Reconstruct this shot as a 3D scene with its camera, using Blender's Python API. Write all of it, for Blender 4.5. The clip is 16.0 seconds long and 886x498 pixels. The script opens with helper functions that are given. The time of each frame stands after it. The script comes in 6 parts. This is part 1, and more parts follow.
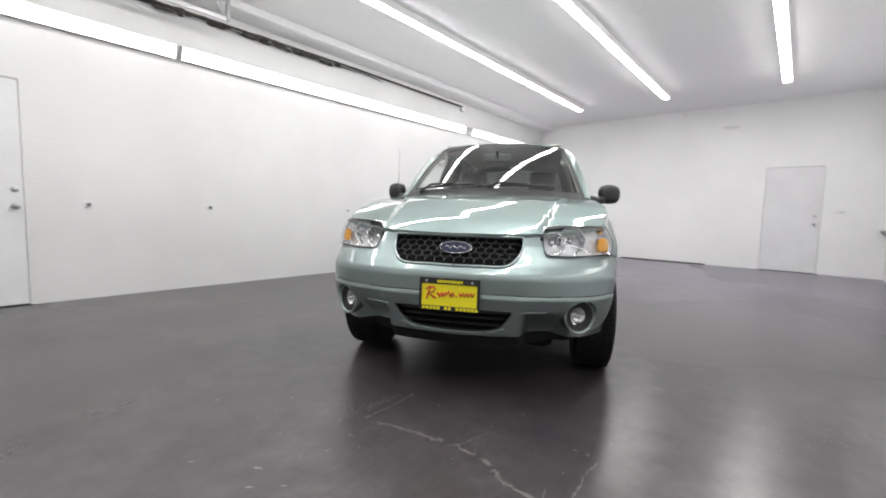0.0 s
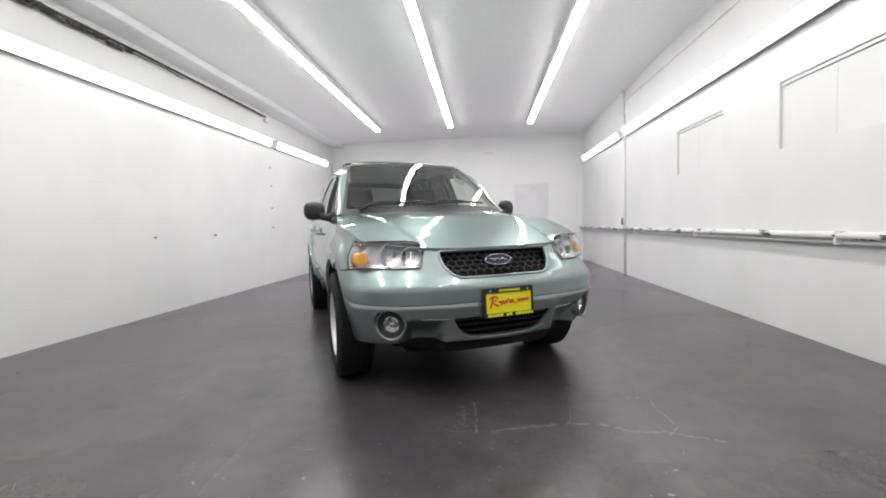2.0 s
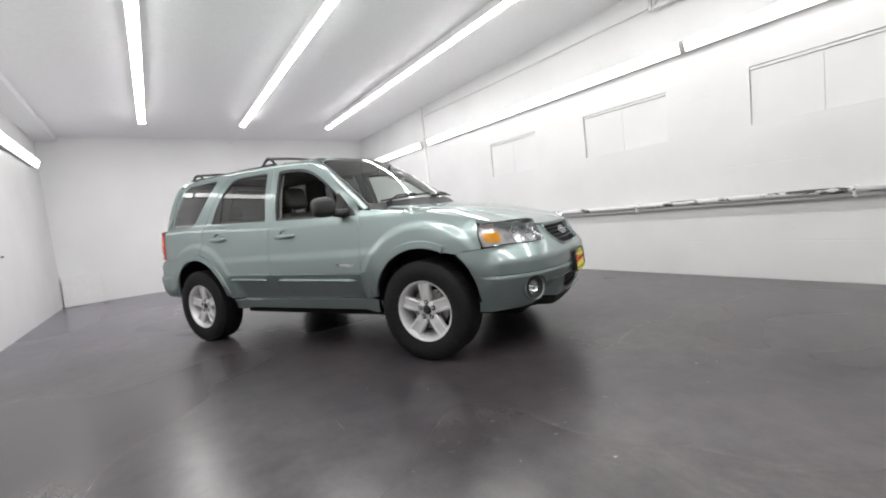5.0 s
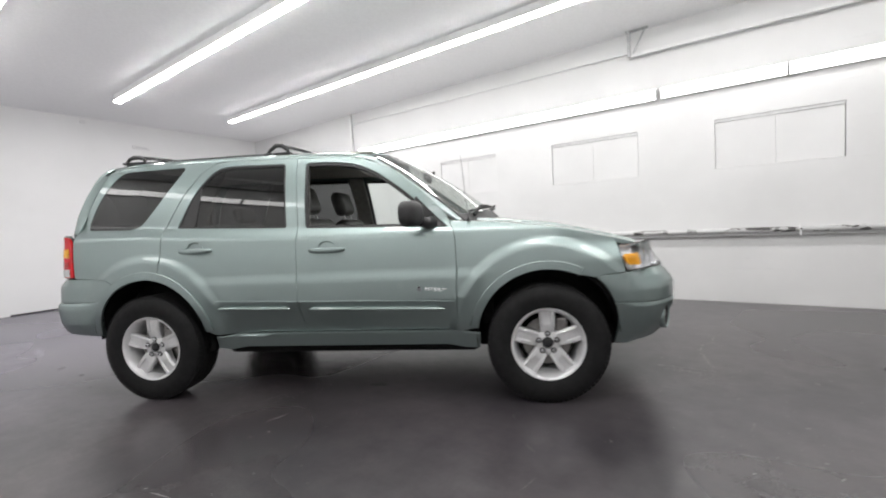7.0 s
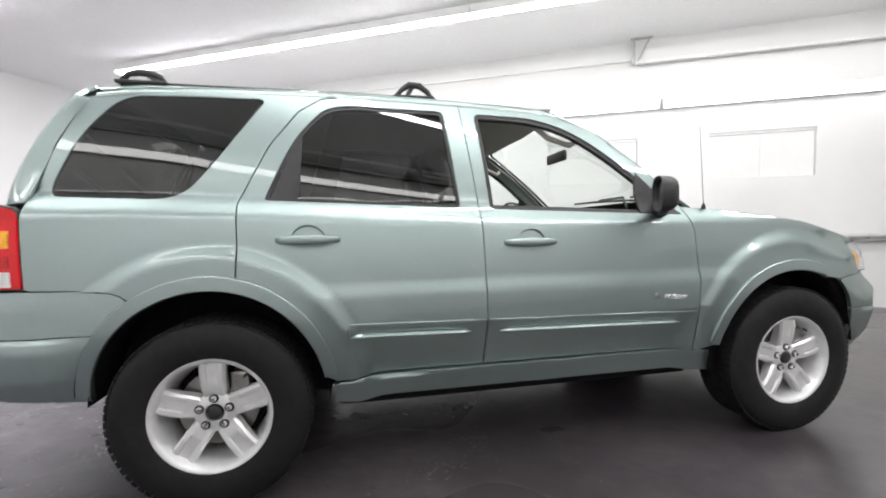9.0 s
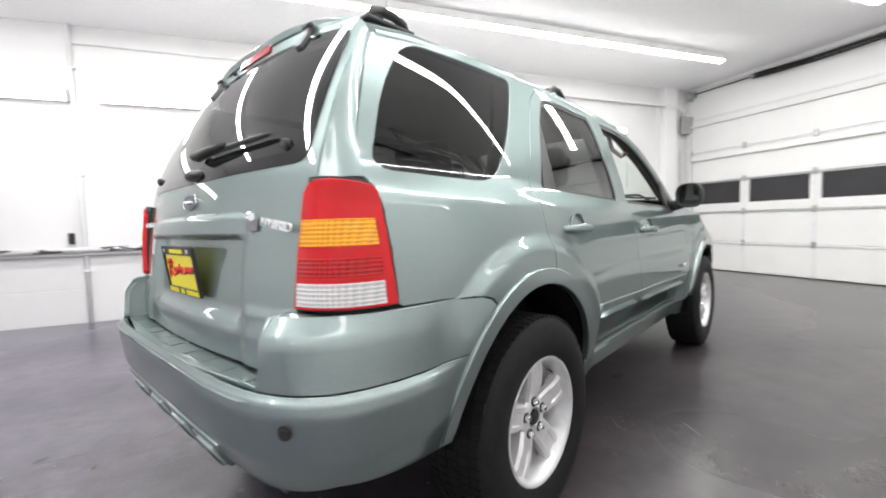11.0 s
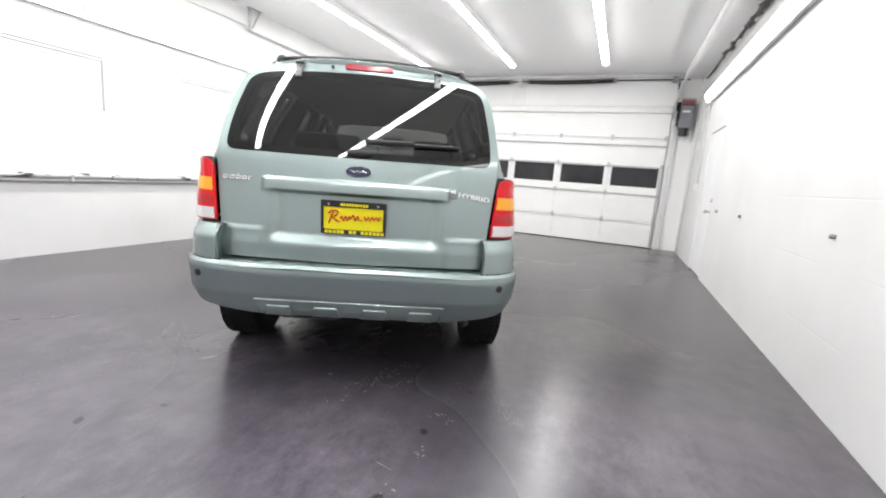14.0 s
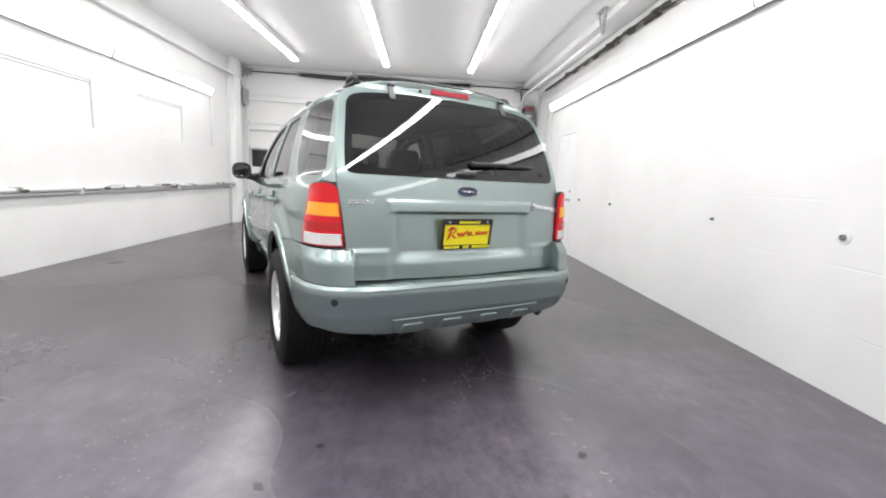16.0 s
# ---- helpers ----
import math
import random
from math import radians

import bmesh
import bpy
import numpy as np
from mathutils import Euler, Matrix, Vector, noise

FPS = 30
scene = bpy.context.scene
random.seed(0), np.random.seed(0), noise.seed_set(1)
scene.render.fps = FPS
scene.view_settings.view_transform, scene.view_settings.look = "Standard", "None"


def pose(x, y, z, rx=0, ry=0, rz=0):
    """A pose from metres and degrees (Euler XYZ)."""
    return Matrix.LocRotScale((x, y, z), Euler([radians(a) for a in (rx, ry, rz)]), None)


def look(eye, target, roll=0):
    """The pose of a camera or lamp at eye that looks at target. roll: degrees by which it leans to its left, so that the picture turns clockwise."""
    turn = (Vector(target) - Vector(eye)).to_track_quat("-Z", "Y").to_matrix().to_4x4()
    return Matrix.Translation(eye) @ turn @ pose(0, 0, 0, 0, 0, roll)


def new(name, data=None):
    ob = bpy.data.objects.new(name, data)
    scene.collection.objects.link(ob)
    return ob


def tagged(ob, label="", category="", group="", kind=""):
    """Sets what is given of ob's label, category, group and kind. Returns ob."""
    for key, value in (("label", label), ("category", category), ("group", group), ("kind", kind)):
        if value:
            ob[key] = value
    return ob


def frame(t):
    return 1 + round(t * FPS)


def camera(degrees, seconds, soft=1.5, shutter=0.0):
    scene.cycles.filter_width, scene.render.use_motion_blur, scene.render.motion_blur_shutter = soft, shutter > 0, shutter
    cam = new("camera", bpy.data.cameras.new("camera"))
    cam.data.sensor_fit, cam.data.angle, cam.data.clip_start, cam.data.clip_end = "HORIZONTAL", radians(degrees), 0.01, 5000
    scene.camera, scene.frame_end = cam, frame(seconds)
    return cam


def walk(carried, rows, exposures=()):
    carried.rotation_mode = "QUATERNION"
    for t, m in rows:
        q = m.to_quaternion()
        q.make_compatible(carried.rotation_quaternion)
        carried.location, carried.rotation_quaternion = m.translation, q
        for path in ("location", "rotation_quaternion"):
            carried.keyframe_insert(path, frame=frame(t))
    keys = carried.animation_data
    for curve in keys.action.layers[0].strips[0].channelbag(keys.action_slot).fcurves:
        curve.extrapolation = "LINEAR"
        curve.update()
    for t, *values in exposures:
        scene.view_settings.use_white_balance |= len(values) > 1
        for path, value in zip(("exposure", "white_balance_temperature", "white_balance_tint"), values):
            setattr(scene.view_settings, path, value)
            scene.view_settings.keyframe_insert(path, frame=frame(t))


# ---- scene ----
EXPOSURES = [(0.0, -0.03), (7.5, 0.0), (8.0, 0.12), (8.5, 0.16), (9.5, 0.42), (10.2, 0.42), (12.3, 0.54), (13.5, 0.50), (16.0, 0.36)]
LAMP, WALL_LAMP = 38.2, 5.3
PAINT_LO, PAINT_HI = (0.244, 0.304, 0.296), (0.318, 0.388, 0.379)
cam = camera(93.3, 16.0, 1.9, 0.4)
PATH = [
    (0, (2.319, -3.607, 0.993), (1.026, -2.091, 0.819), 1.5),
    (0.5, (2.026, -3.856, 0.985), (0.986, -2.158, 0.792), 1.1),
    (1, (1.674, -4.066, 0.983), (0.838, -2.258, 0.801), -0.8),
    (1.5, (1.282, -4.236, 1.008), (0.694, -2.331, 0.844), -0.2),
    (2, (0.863, -4.365, 1.019), (0.666, -2.377, 0.907), -1.8),
    (2.5, (0.405, -4.461, 0.996), (0.411, -2.463, 0.906), -1.1),
    (3, (-0.05, -4.552, 1.001), (0.22, -2.572, 0.926), -1.4),
    (3.5, (-0.517, -4.561, 0.998), (-0.027, -2.629, 0.842), -2.7),
    (4, (-0.947, -4.46, 1.026), (-0.256, -2.59, 0.859), -5.2),
    (4.2, (-1.11, -4.406, 1.019), (-0.308, -2.579, 0.881), -6.2),
    (6.3, (-2.351, -3.091, 1.058), (-0.942, -1.684, 0.87), -2.4),
    (6.5, (-2.41, -2.91, 1.083), (-0.956, -1.546, 0.925), -2.6),
    (7, (-2.553, -2.45, 1.099), (-0.905, -1.323, 0.986), -3.0),
    (7.5, (-2.65, -1.959, 1.073), (-1.02, -0.821, 0.855), -5.0),
    (8, (-2.679, -1.463, 1.06), (-0.933, -0.501, 0.896), -4.9),
    (8.5, (-2.671, -0.948, 1.062), (-0.837, -0.167, 0.905), -3.6),
    (9, (-2.618, -0.423, 1.05), (-0.689, 0.094, 0.947), -1.1),
    (9.5, (-2.601, 0.103, 1.018), (-0.61, 0.259, 0.904), 1.2),
    (10, (-2.524, 0.668, 1.02), (-0.531, 0.591, 0.87), 0.8),
    (10.2, (-2.514, 0.871, 1.026), (-0.526, 0.698, 0.896), -0.2),
    (12.3, (-2.632, 2.649, 1.088), (-1.332, 1.139, 0.915), 1.7),
    (12.5, (-2.608, 2.768, 1.096), (-1.38, 1.199, 0.925), 2.1),
    (13, (-2.535, 3.099, 1.12), (-1.551, 1.375, 0.875), 3.8),
    (13.5, (-2.369, 3.396, 1.118), (-1.447, 1.645, 0.827), 3.3),
    (14, (-2.119, 3.659, 1.15), (-1.373, 1.834, 0.811), 4.4),
    (14.5, (-1.835, 3.904, 1.182), (-1.358, 1.988, 0.867), 3.5),
    (15, (-1.48, 4.055, 1.186), (-1.169, 2.105, 0.866), 2.6),
    (15.5, (-1.085, 4.156, 1.199), (-1.013, 2.184, 0.87), 4.6),
    (16, (-0.685, 4.183, 1.206), (-0.794, 2.214, 0.874), 3.1),
]
walk(cam, [(t, look(eye, target, roll)) for t, eye, target, roll in PATH], EXPOSURES)

# ---- light ----
world = bpy.data.worlds.new("world")
scene.world = world
world.use_nodes = True
world.node_tree.nodes["Background"].inputs[0].default_value = (0.5, 0.55, 0.6, 1)
world.node_tree.nodes["Background"].inputs[1].default_value = 0.05


# ---- materials ----
def nodes_of(name):
    m = bpy.data.materials.new(name)
    m.use_nodes = True
    return m, m.node_tree.nodes, m.node_tree.links, m.node_tree.nodes["Principled BSDF"]


def noise_node(nodes, links, scale, detail=4.0, rough=0.55, stretch=None):
    tc = nodes.new("ShaderNodeTexCoord")
    n = nodes.new("ShaderNodeTexNoise")
    n.inputs["Scale"].default_value, n.inputs["Detail"].default_value, n.inputs["Roughness"].default_value = scale, detail, rough
    if stretch:
        mp = nodes.new("ShaderNodeMapping")
        mp.inputs["Scale"].default_value = stretch
        links.new(tc.outputs["Object"], mp.inputs["Vector"])
        links.new(mp.outputs["Vector"], n.inputs["Vector"])
    else:
        links.new(tc.outputs["Object"], n.inputs["Vector"])
    return n


def ramp_node(nodes, links, src, stops):
    r = nodes.new("ShaderNodeValToRGB")
    while len(r.color_ramp.elements) < len(stops):
        r.color_ramp.elements.new(0.5)
    for e, (at, col) in zip(r.color_ramp.elements, stops):
        e.position = at
        e.color = (*col, 1) if len(col) == 3 else col
    links.new(src, r.inputs["Fac"])
    return r


def plain(name, color, rough=0.5, metal=0.0, grain=0.0, scale=60.0, vary=0.08, coat=0.0, spec=0.5):
    """A plain surface with a little variation of colour and relief."""
    m, nodes, links, b = nodes_of(name)
    b.inputs["Roughness"].default_value, b.inputs["Metallic"].default_value = rough, metal
    b.inputs["Specular IOR Level"].default_value = spec
    b.inputs["Coat Weight"].default_value = coat
    n = noise_node(nodes, links, scale)
    lo, hi = [c * (1 - vary) for c in color], [min(1, c * (1 + vary)) for c in color]
    r = ramp_node(nodes, links, n.outputs["Fac"], [(0.3, lo), (0.7, hi)])
    links.new(r.outputs["Color"], b.inputs["Base Color"])
    if grain:
        bump = nodes.new("ShaderNodeBump")
        bump.inputs["Strength"].default_value, bump.inputs["Distance"].default_value = grain, 0.003
        links.new(n.outputs["Fac"], bump.inputs["Height"])
        links.new(bump.outputs["Normal"], b.inputs["Normal"])
    return m


def glow(name, color, strength):
    m, nodes, links, b = nodes_of(name)
    b.inputs["Base Color"].default_value = (0.9, 0.9, 0.9, 1)
    b.inputs["Emission Color"].default_value = (*color, 1)
    b.inputs["Emission Strength"].default_value = strength
    return m


def faceted(name, color, rough):
    """A moulded lens: small square prisms under a smooth coat."""
    m, nodes, links, b = nodes_of(name)
    tc = nodes.new("ShaderNodeTexCoord")
    waves = []
    for axis in ("X", "Z"):
        w = nodes.new("ShaderNodeTexWave")
        w.bands_direction, w.wave_profile = axis, "TRI"
        w.inputs["Scale"].default_value = 32.0
        links.new(tc.outputs["Object"], w.inputs["Vector"])
        waves.append(w)
    add = nodes.new("ShaderNodeMath")
    add.operation = "ADD"
    links.new(waves[0].outputs["Fac"], add.inputs[0])
    links.new(waves[1].outputs["Fac"], add.inputs[1])
    r = ramp_node(nodes, links, add.outputs[0], [(0.2, [c * 0.72 for c in color]), (0.9, color)])
    links.new(r.outputs["Color"], b.inputs["Base Color"])
    bump = nodes.new("ShaderNodeBump")
    bump.inputs["Strength"].default_value, bump.inputs["Distance"].default_value = 0.5, 0.003
    links.new(add.outputs[0], bump.inputs["Height"])
    links.new(bump.outputs["Normal"], b.inputs["Normal"])
    b.inputs["Roughness"].default_value = rough
    b.inputs["Specular IOR Level"].default_value = 0.2
    b.inputs["Coat Weight"].default_value, b.inputs["Coat Roughness"].default_value = 0.5, 0.02
    return m


def pane_glass(name, tint, gloss_at_front=0.07):
    """A thin pane: tinted see-through, with the mirror gloss of its two faces growing towards glancing angles."""
    m, nodes, links, b = nodes_of(name)
    nodes.remove(b)
    out = nodes["Material Output"]
    clear, gloss, mix, lay = nodes.new("ShaderNodeBsdfTransparent"), nodes.new("ShaderNodeBsdfGlossy"), nodes.new("ShaderNodeMixShader"), nodes.new("ShaderNodeLayerWeight")
    clear.inputs["Color"].default_value = (*tint, 1)
    gloss.inputs["Roughness"].default_value = 0.012
    lay.inputs["Blend"].default_value = 0.5
    power, fit = nodes.new("ShaderNodeMath"), nodes.new("ShaderNodeMath")
    power.operation, fit.operation = "POWER", "MULTIPLY_ADD"
    power.inputs[1].default_value = 4.0
    fit.inputs[1].default_value, fit.inputs[2].default_value = 0.95 - gloss_at_front, gloss_at_front
    links.new(lay.outputs["Facing"], power.inputs[0])
    links.new(power.outputs[0], fit.inputs[0])
    links.new(fit.outputs[0], mix.inputs[0])
    links.new(clear.outputs[0], mix.inputs[1])
    links.new(gloss.outputs[0], mix.inputs[2])
    links.new(mix.outputs[0], out.inputs["Surface"])
    return m


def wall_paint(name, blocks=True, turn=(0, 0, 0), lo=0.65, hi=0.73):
    """White paint over concrete block: faint coursing, roller grain, a few scuffs."""
    m, nodes, links, b = nodes_of(name)
    tc, mp = nodes.new("ShaderNodeTexCoord"), nodes.new("ShaderNodeMapping")
    mp.inputs["Rotation"].default_value = turn
    links.new(tc.outputs["Object"], mp.inputs["Vector"])
    big, fine = noise_node(nodes, links, 0.9, 5), noise_node(nodes, links, 90, 3)
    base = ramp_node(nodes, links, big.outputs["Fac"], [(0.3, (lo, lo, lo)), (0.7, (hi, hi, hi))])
    scuff = noise_node(nodes, links, 5.0, 8, 0.7, (1, 0.35, 2.2))
    marks = ramp_node(nodes, links, scuff.outputs["Fac"], [(0.70, (1, 1, 1)), (0.80, (0.80, 0.79, 0.78))])
    mul = nodes.new("ShaderNodeMix")
    mul.data_type, mul.blend_type = "RGBA", "MULTIPLY"
    mul.inputs["Factor"].default_value = 1.0
    links.new(base.outputs["Color"], mul.inputs["A"])
    links.new(marks.outputs["Color"], mul.inputs["B"])
    links.new(mul.outputs["Result"], b.inputs["Base Color"])
    b.inputs["Roughness"].default_value = 0.42
    bump = nodes.new("ShaderNodeBump")
    bump.inputs["Strength"].default_value, bump.inputs["Distance"].default_value = 0.32, 0.002
    links.new(fine.outputs["Fac"], bump.inputs["Height"])
    last = bump
    if blocks:
        br = nodes.new("ShaderNodeTexBrick")
        br.inputs["Scale"].default_value = 1.0
        br.inputs["Brick Width"].default_value, br.inputs["Row Height"].default_value = 0.40, 0.20
        br.inputs["Mortar Size"].default_value, br.inputs["Mortar Smooth"].default_value = 0.008, 0.9
        links.new(mp.outputs["Vector"], br.inputs["Vector"])
        fade = ramp_node(nodes, links, noise_node(nodes, links, 1.6, 3).outputs["Fac"], [(0.44, (0.06, 0.06, 0.06)), (0.66, (0.9, 0.9, 0.9))])
        mm = nodes.new("ShaderNodeMath")
        mm.operation = "MULTIPLY"
        links.new(br.outputs["Fac"], mm.inputs[0])
        links.new(fade.outputs["Color"], mm.inputs[1])
        b2 = nodes.new("ShaderNodeBump")
        b2.invert = True
        b2.inputs["Strength"].default_value, b2.inputs["Distance"].default_value = 0.50, 0.005
        links.new(mm.outputs[0], b2.inputs["Height"])
        links.new(bump.outputs["Normal"], b2.inputs["Normal"])
        last = b2
    links.new(last.outputs["Normal"], b.inputs["Normal"])
    return m


def floor_paint():
    """Dark violet-grey floor paint: cloudy wear, pale scuffing, roller streaks, semi-gloss with duller worn patches."""
    m, nodes, links, b = nodes_of("floor_paint")
    big, fine = noise_node(nodes, links, 0.30, 2, 0.5), noise_node(nodes, links, 70, 2)
    cloud, mottle = noise_node(nodes, links, 1.1, 3, 0.5), noise_node(nodes, links, 6.0, 6, 0.6)
    scuff, mask = noise_node(nodes, links, 17.0, 9, 0.72, (1.0, 0.55, 1.0)), noise_node(nodes, links, 0.95, 4, 0.6)
    streak = noise_node(nodes, links, 9.0, 5, 0.6, (1.0, 0.10, 1.0))
    base = ramp_node(nodes, links, big.outputs["Fac"], [(0.3, (0.044, 0.0405, 0.0425)), (0.7, (0.052, 0.0470, 0.0530))])
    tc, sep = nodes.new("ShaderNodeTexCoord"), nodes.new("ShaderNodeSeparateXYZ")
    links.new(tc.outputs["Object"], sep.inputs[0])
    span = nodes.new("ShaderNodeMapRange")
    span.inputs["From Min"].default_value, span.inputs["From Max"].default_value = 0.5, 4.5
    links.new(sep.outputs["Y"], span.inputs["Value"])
    far_tint = nodes.new("ShaderNodeMix")  # lighter and more violet towards the far end
    far_tint.data_type = "RGBA"
    far_tint.inputs["B"].default_value = (0.094, 0.086, 0.120, 1)
    links.new(span.outputs[0], far_tint.inputs["Factor"])
    links.new(base.outputs["Color"], far_tint.inputs["A"])
    col = far_tint.outputs["Result"]
    worn = ramp_node(nodes, links, mask.outputs["Fac"], [(0.38, (0.0, 0.0, 0.0)), (0.66, (0.95, 0.95, 0.95))])
    for src, stops in ((cloud, [(0.28, (0.68, 0.68, 0.70)), (0.72, (1.36, 1.34, 1.30))]), (mottle, [(0.25, (0.84, 0.84, 0.84)), (0.78, (1.26, 1.25, 1.22))]), (streak, [(0.35, (0.95, 0.95, 0.95)), (0.65, (1.05, 1.05, 1.05))]), (scuff, [(0.40, (0.94, 0.94, 0.94)), (0.78, (1.9, 1.84, 1.78))]), (fine, [(0.3, (0.94, 0.94, 0.94)), (0.7, (1.06, 1.06, 1.06))])):
        r = ramp_node(nodes, links, src.outputs["Fac"], stops)
        mul = nodes.new("ShaderNodeMix")
        mul.data_type, mul.blend_type = "RGBA", "MULTIPLY"
        mul.inputs["Factor"].default_value = 1.0
        if src is scuff:
            links.new(worn.outputs["Color"], mul.inputs["Factor"])
        links.new(col, mul.inputs["A"])
        links.new(r.outputs["Color"], mul.inputs["B"])
        col = mul.outputs["Result"]
    links.new(col, b.inputs["Base Color"])
    dull = ramp_node(nodes, links, big.outputs["Fac"], [(0.3, (0.25, 0.25, 0.25)), (0.7, (0.30, 0.30, 0.30))])
    links.new(dull.outputs["Color"], b.inputs["Roughness"])
    sheen = ramp_node(nodes, links, mottle.outputs["Fac"], [(0.30, (0.54, 0.54, 0.54)), (0.70, (0.74, 0.74, 0.74))])
    links.new(sheen.outputs["Color"], b.inputs["Specular IOR Level"])
    bump = nodes.new("ShaderNodeBump")
    bump.inputs["Strength"].default_value, bump.inputs["Distance"].default_value = 0.04, 0.001
    links.new(streak.outputs["Fac"], bump.inputs["Height"])
    links.new(bump.outputs["Normal"], b.inputs["Normal"])
    return m


# white paint, lightened on the end walls to stand in for brighter light there
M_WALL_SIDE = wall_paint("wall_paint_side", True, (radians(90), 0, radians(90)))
M_WALL_END_LIT = wall_paint("wall_paint_end_lit", False, lo=0.80, hi=0.86)
M_BOARD = wall_paint("board_paint", False)
M_CEIL = plain("ceiling_paint", (0.91, 0.91, 0.915), 0.6, grain=0.25, scale=30, vary=0.03)
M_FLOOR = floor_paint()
M_WHITE = plain("white_enamel", (0.80, 0.80, 0.80), 0.35, vary=0.03, scale=12)
M_DOOR = plain("white_door_paint", (0.74, 0.74, 0.75), 0.4, vary=0.04, scale=3)
M_SECTION = plain("door_section_white", (0.78, 0.78, 0.77), 0.38, vary=0.03, scale=2)
M_STEEL = plain("galvanised_steel", (0.45, 0.46, 0.47), 0.38, 0.8, vary=0.15, scale=25)
M_PIPE = plain("painted_pipe", (0.74, 0.74, 0.745), 0.45, vary=0.06, scale=15)
M_DARK = plain("dark_metal", (0.03, 0.03, 0.032), 0.45, 0.3, vary=0.3)
M_GREYBOX = plain("opener_grey", (0.20, 0.20, 0.22), 0.4, vary=0.1)
M_RED = plain("opener_red", (0.26, 0.09, 0.09), 0.45)
M_TUBE = glow("lamp_diffuser", (1.0, 0.985, 0.97), LAMP)
M_TUBE_WALL = glow("wall_lamp_diffuser", (1.0, 0.985, 0.97), WALL_LAMP)
M_DARKPANE = plain("dark_pane", (0.025, 0.025, 0.028), 0.12, vary=0.2, scale=3)
M_DIRT = plain("grey_dust", (0.060, 0.056, 0.050), 0.9, vary=0.6, scale=14)


# ---- shapes ----
def part(name, bm, mat, parent=None, label="", smooth=False):
    me = bpy.data.meshes.new(name)
    bm.to_mesh(me)
    bm.free()
    me.materials.append(mat)
    if smooth:
        me.shade_smooth()
        if smooth is not True:
            me.set_sharp_from_angle(angle=radians(smooth))
    ob = new(name, me)
    ob.parent = parent
    if label:
        ob["label"] = label
    return ob


def add_box(bm, lo, hi, bevel=0.0, seg=2, m=None):
    """A box from corner lo to corner hi, its edges rounded."""
    lo, hi = Vector(lo), Vector(hi)
    r = bmesh.ops.create_cube(bm, size=1.0, matrix=Matrix.LocRotScale((lo + hi) / 2, None, hi - lo))
    vs = r["verts"]
    if bevel > 0:
        es = list({e for v in vs for e in v.link_edges})
        r = bmesh.ops.bevel(bm, geom=es, offset=bevel, segments=seg, profile=0.5, affect="EDGES")
        vs = list({v for f in r["faces"] for v in f.verts} | {v for v in vs if v.is_valid})
    if m is not None:
        bmesh.ops.transform(bm, matrix=m, verts=vs)
    return bm


def box(lo, hi, bevel=0.0, seg=2, m=None):
    return add_box(bmesh.new(), lo, hi, bevel, seg, m)


def add_tube(bm, pts, r, seg=10, caps=True):
    """A round bar along a line of points; r may be one radius or one for each point."""
    pts = [Vector(p) for p in pts]
    rings = []
    for i, p in enumerate(pts):
        d = (pts[min(i + 1, len(pts) - 1)] - pts[max(i - 1, 0)]).normalized()
        up = Vector((0, 0, 1)) if abs(d.z) < 0.9 else Vector((1, 0, 0))
        u = d.cross(up).normalized()
        v = u.cross(d)
        rad = r[i] if isinstance(r, (list, tuple)) else r
        rings.append([bm.verts.new(p + rad * (math.cos(a) * u + math.sin(a) * v)) for a in (2 * math.pi * k / seg for k in range(seg))])
    for a, b in zip(rings, rings[1:]):
        for k in range(seg):
            bm.faces.new((a[k], a[(k + 1) % seg], b[(k + 1) % seg], b[k]))
    if caps:
        bm.faces.new(rings[0][::-1])
        bm.faces.new(rings[-1])
    return bm


def tube(pts, r, seg=10):
    return add_tube(bmesh.new(), pts, r, seg)


def add_lathe(bm, profile, seg=48, axis="x", centre=(0, 0, 0), turn=2 * math.pi):
    """A profile of (along the axis, radius) turned about the axis."""
    c, rings = Vector(centre), []
    for k in range(seg):
        a = turn * k / seg
        ring = []
        for h, r in profile:
            p = (h, r * math.cos(a), r * math.sin(a))
            p = {"x": p, "y": (p[1], p[0], p[2]), "z": (p[1], p[2], p[0])}[axis]
            ring.append(bm.verts.new(c + Vector(p)))
        rings.append(ring)
    for k in range(seg):
        a, b = rings[k], rings[(k + 1) % seg]
        for i in range(len(profile) - 1):
            bm.faces.new((a[i], a[i + 1], b[i + 1], b[i]))
    bmesh.ops.remove_doubles(bm, verts=bm.verts, dist=1e-6)
    bmesh.ops.recalc_face_normals(bm, faces=bm.faces)
    return bm


def lathe(profile, seg=48, axis="x", centre=(0, 0, 0)):
    return add_lathe(bmesh.new(), profile, seg, axis, centre)


def empty(name, m=None, parent=None):
    ob = new(name)
    ob.empty_display_size = 0.1
    if m is not None:
        ob.matrix_basis = m
    ob.parent = parent
    return ob


# ---- room: x across, y along; the nose of the car points to the door at -y ----
XA, XB, YD, YB = -3.29, 3.49, -6.06, 7.085
FLOOR_END = YD - 0.5


def ceil_z(y):
    return 3.432 - 0.0090 * y


def structure(ob, label="", category=""):
    return tagged(ob, label, category, kind="structure")


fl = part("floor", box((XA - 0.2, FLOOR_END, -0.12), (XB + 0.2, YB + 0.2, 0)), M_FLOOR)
structure(fl, "dark grey painted concrete floor, glossy, scuffed and cracked", "floor")

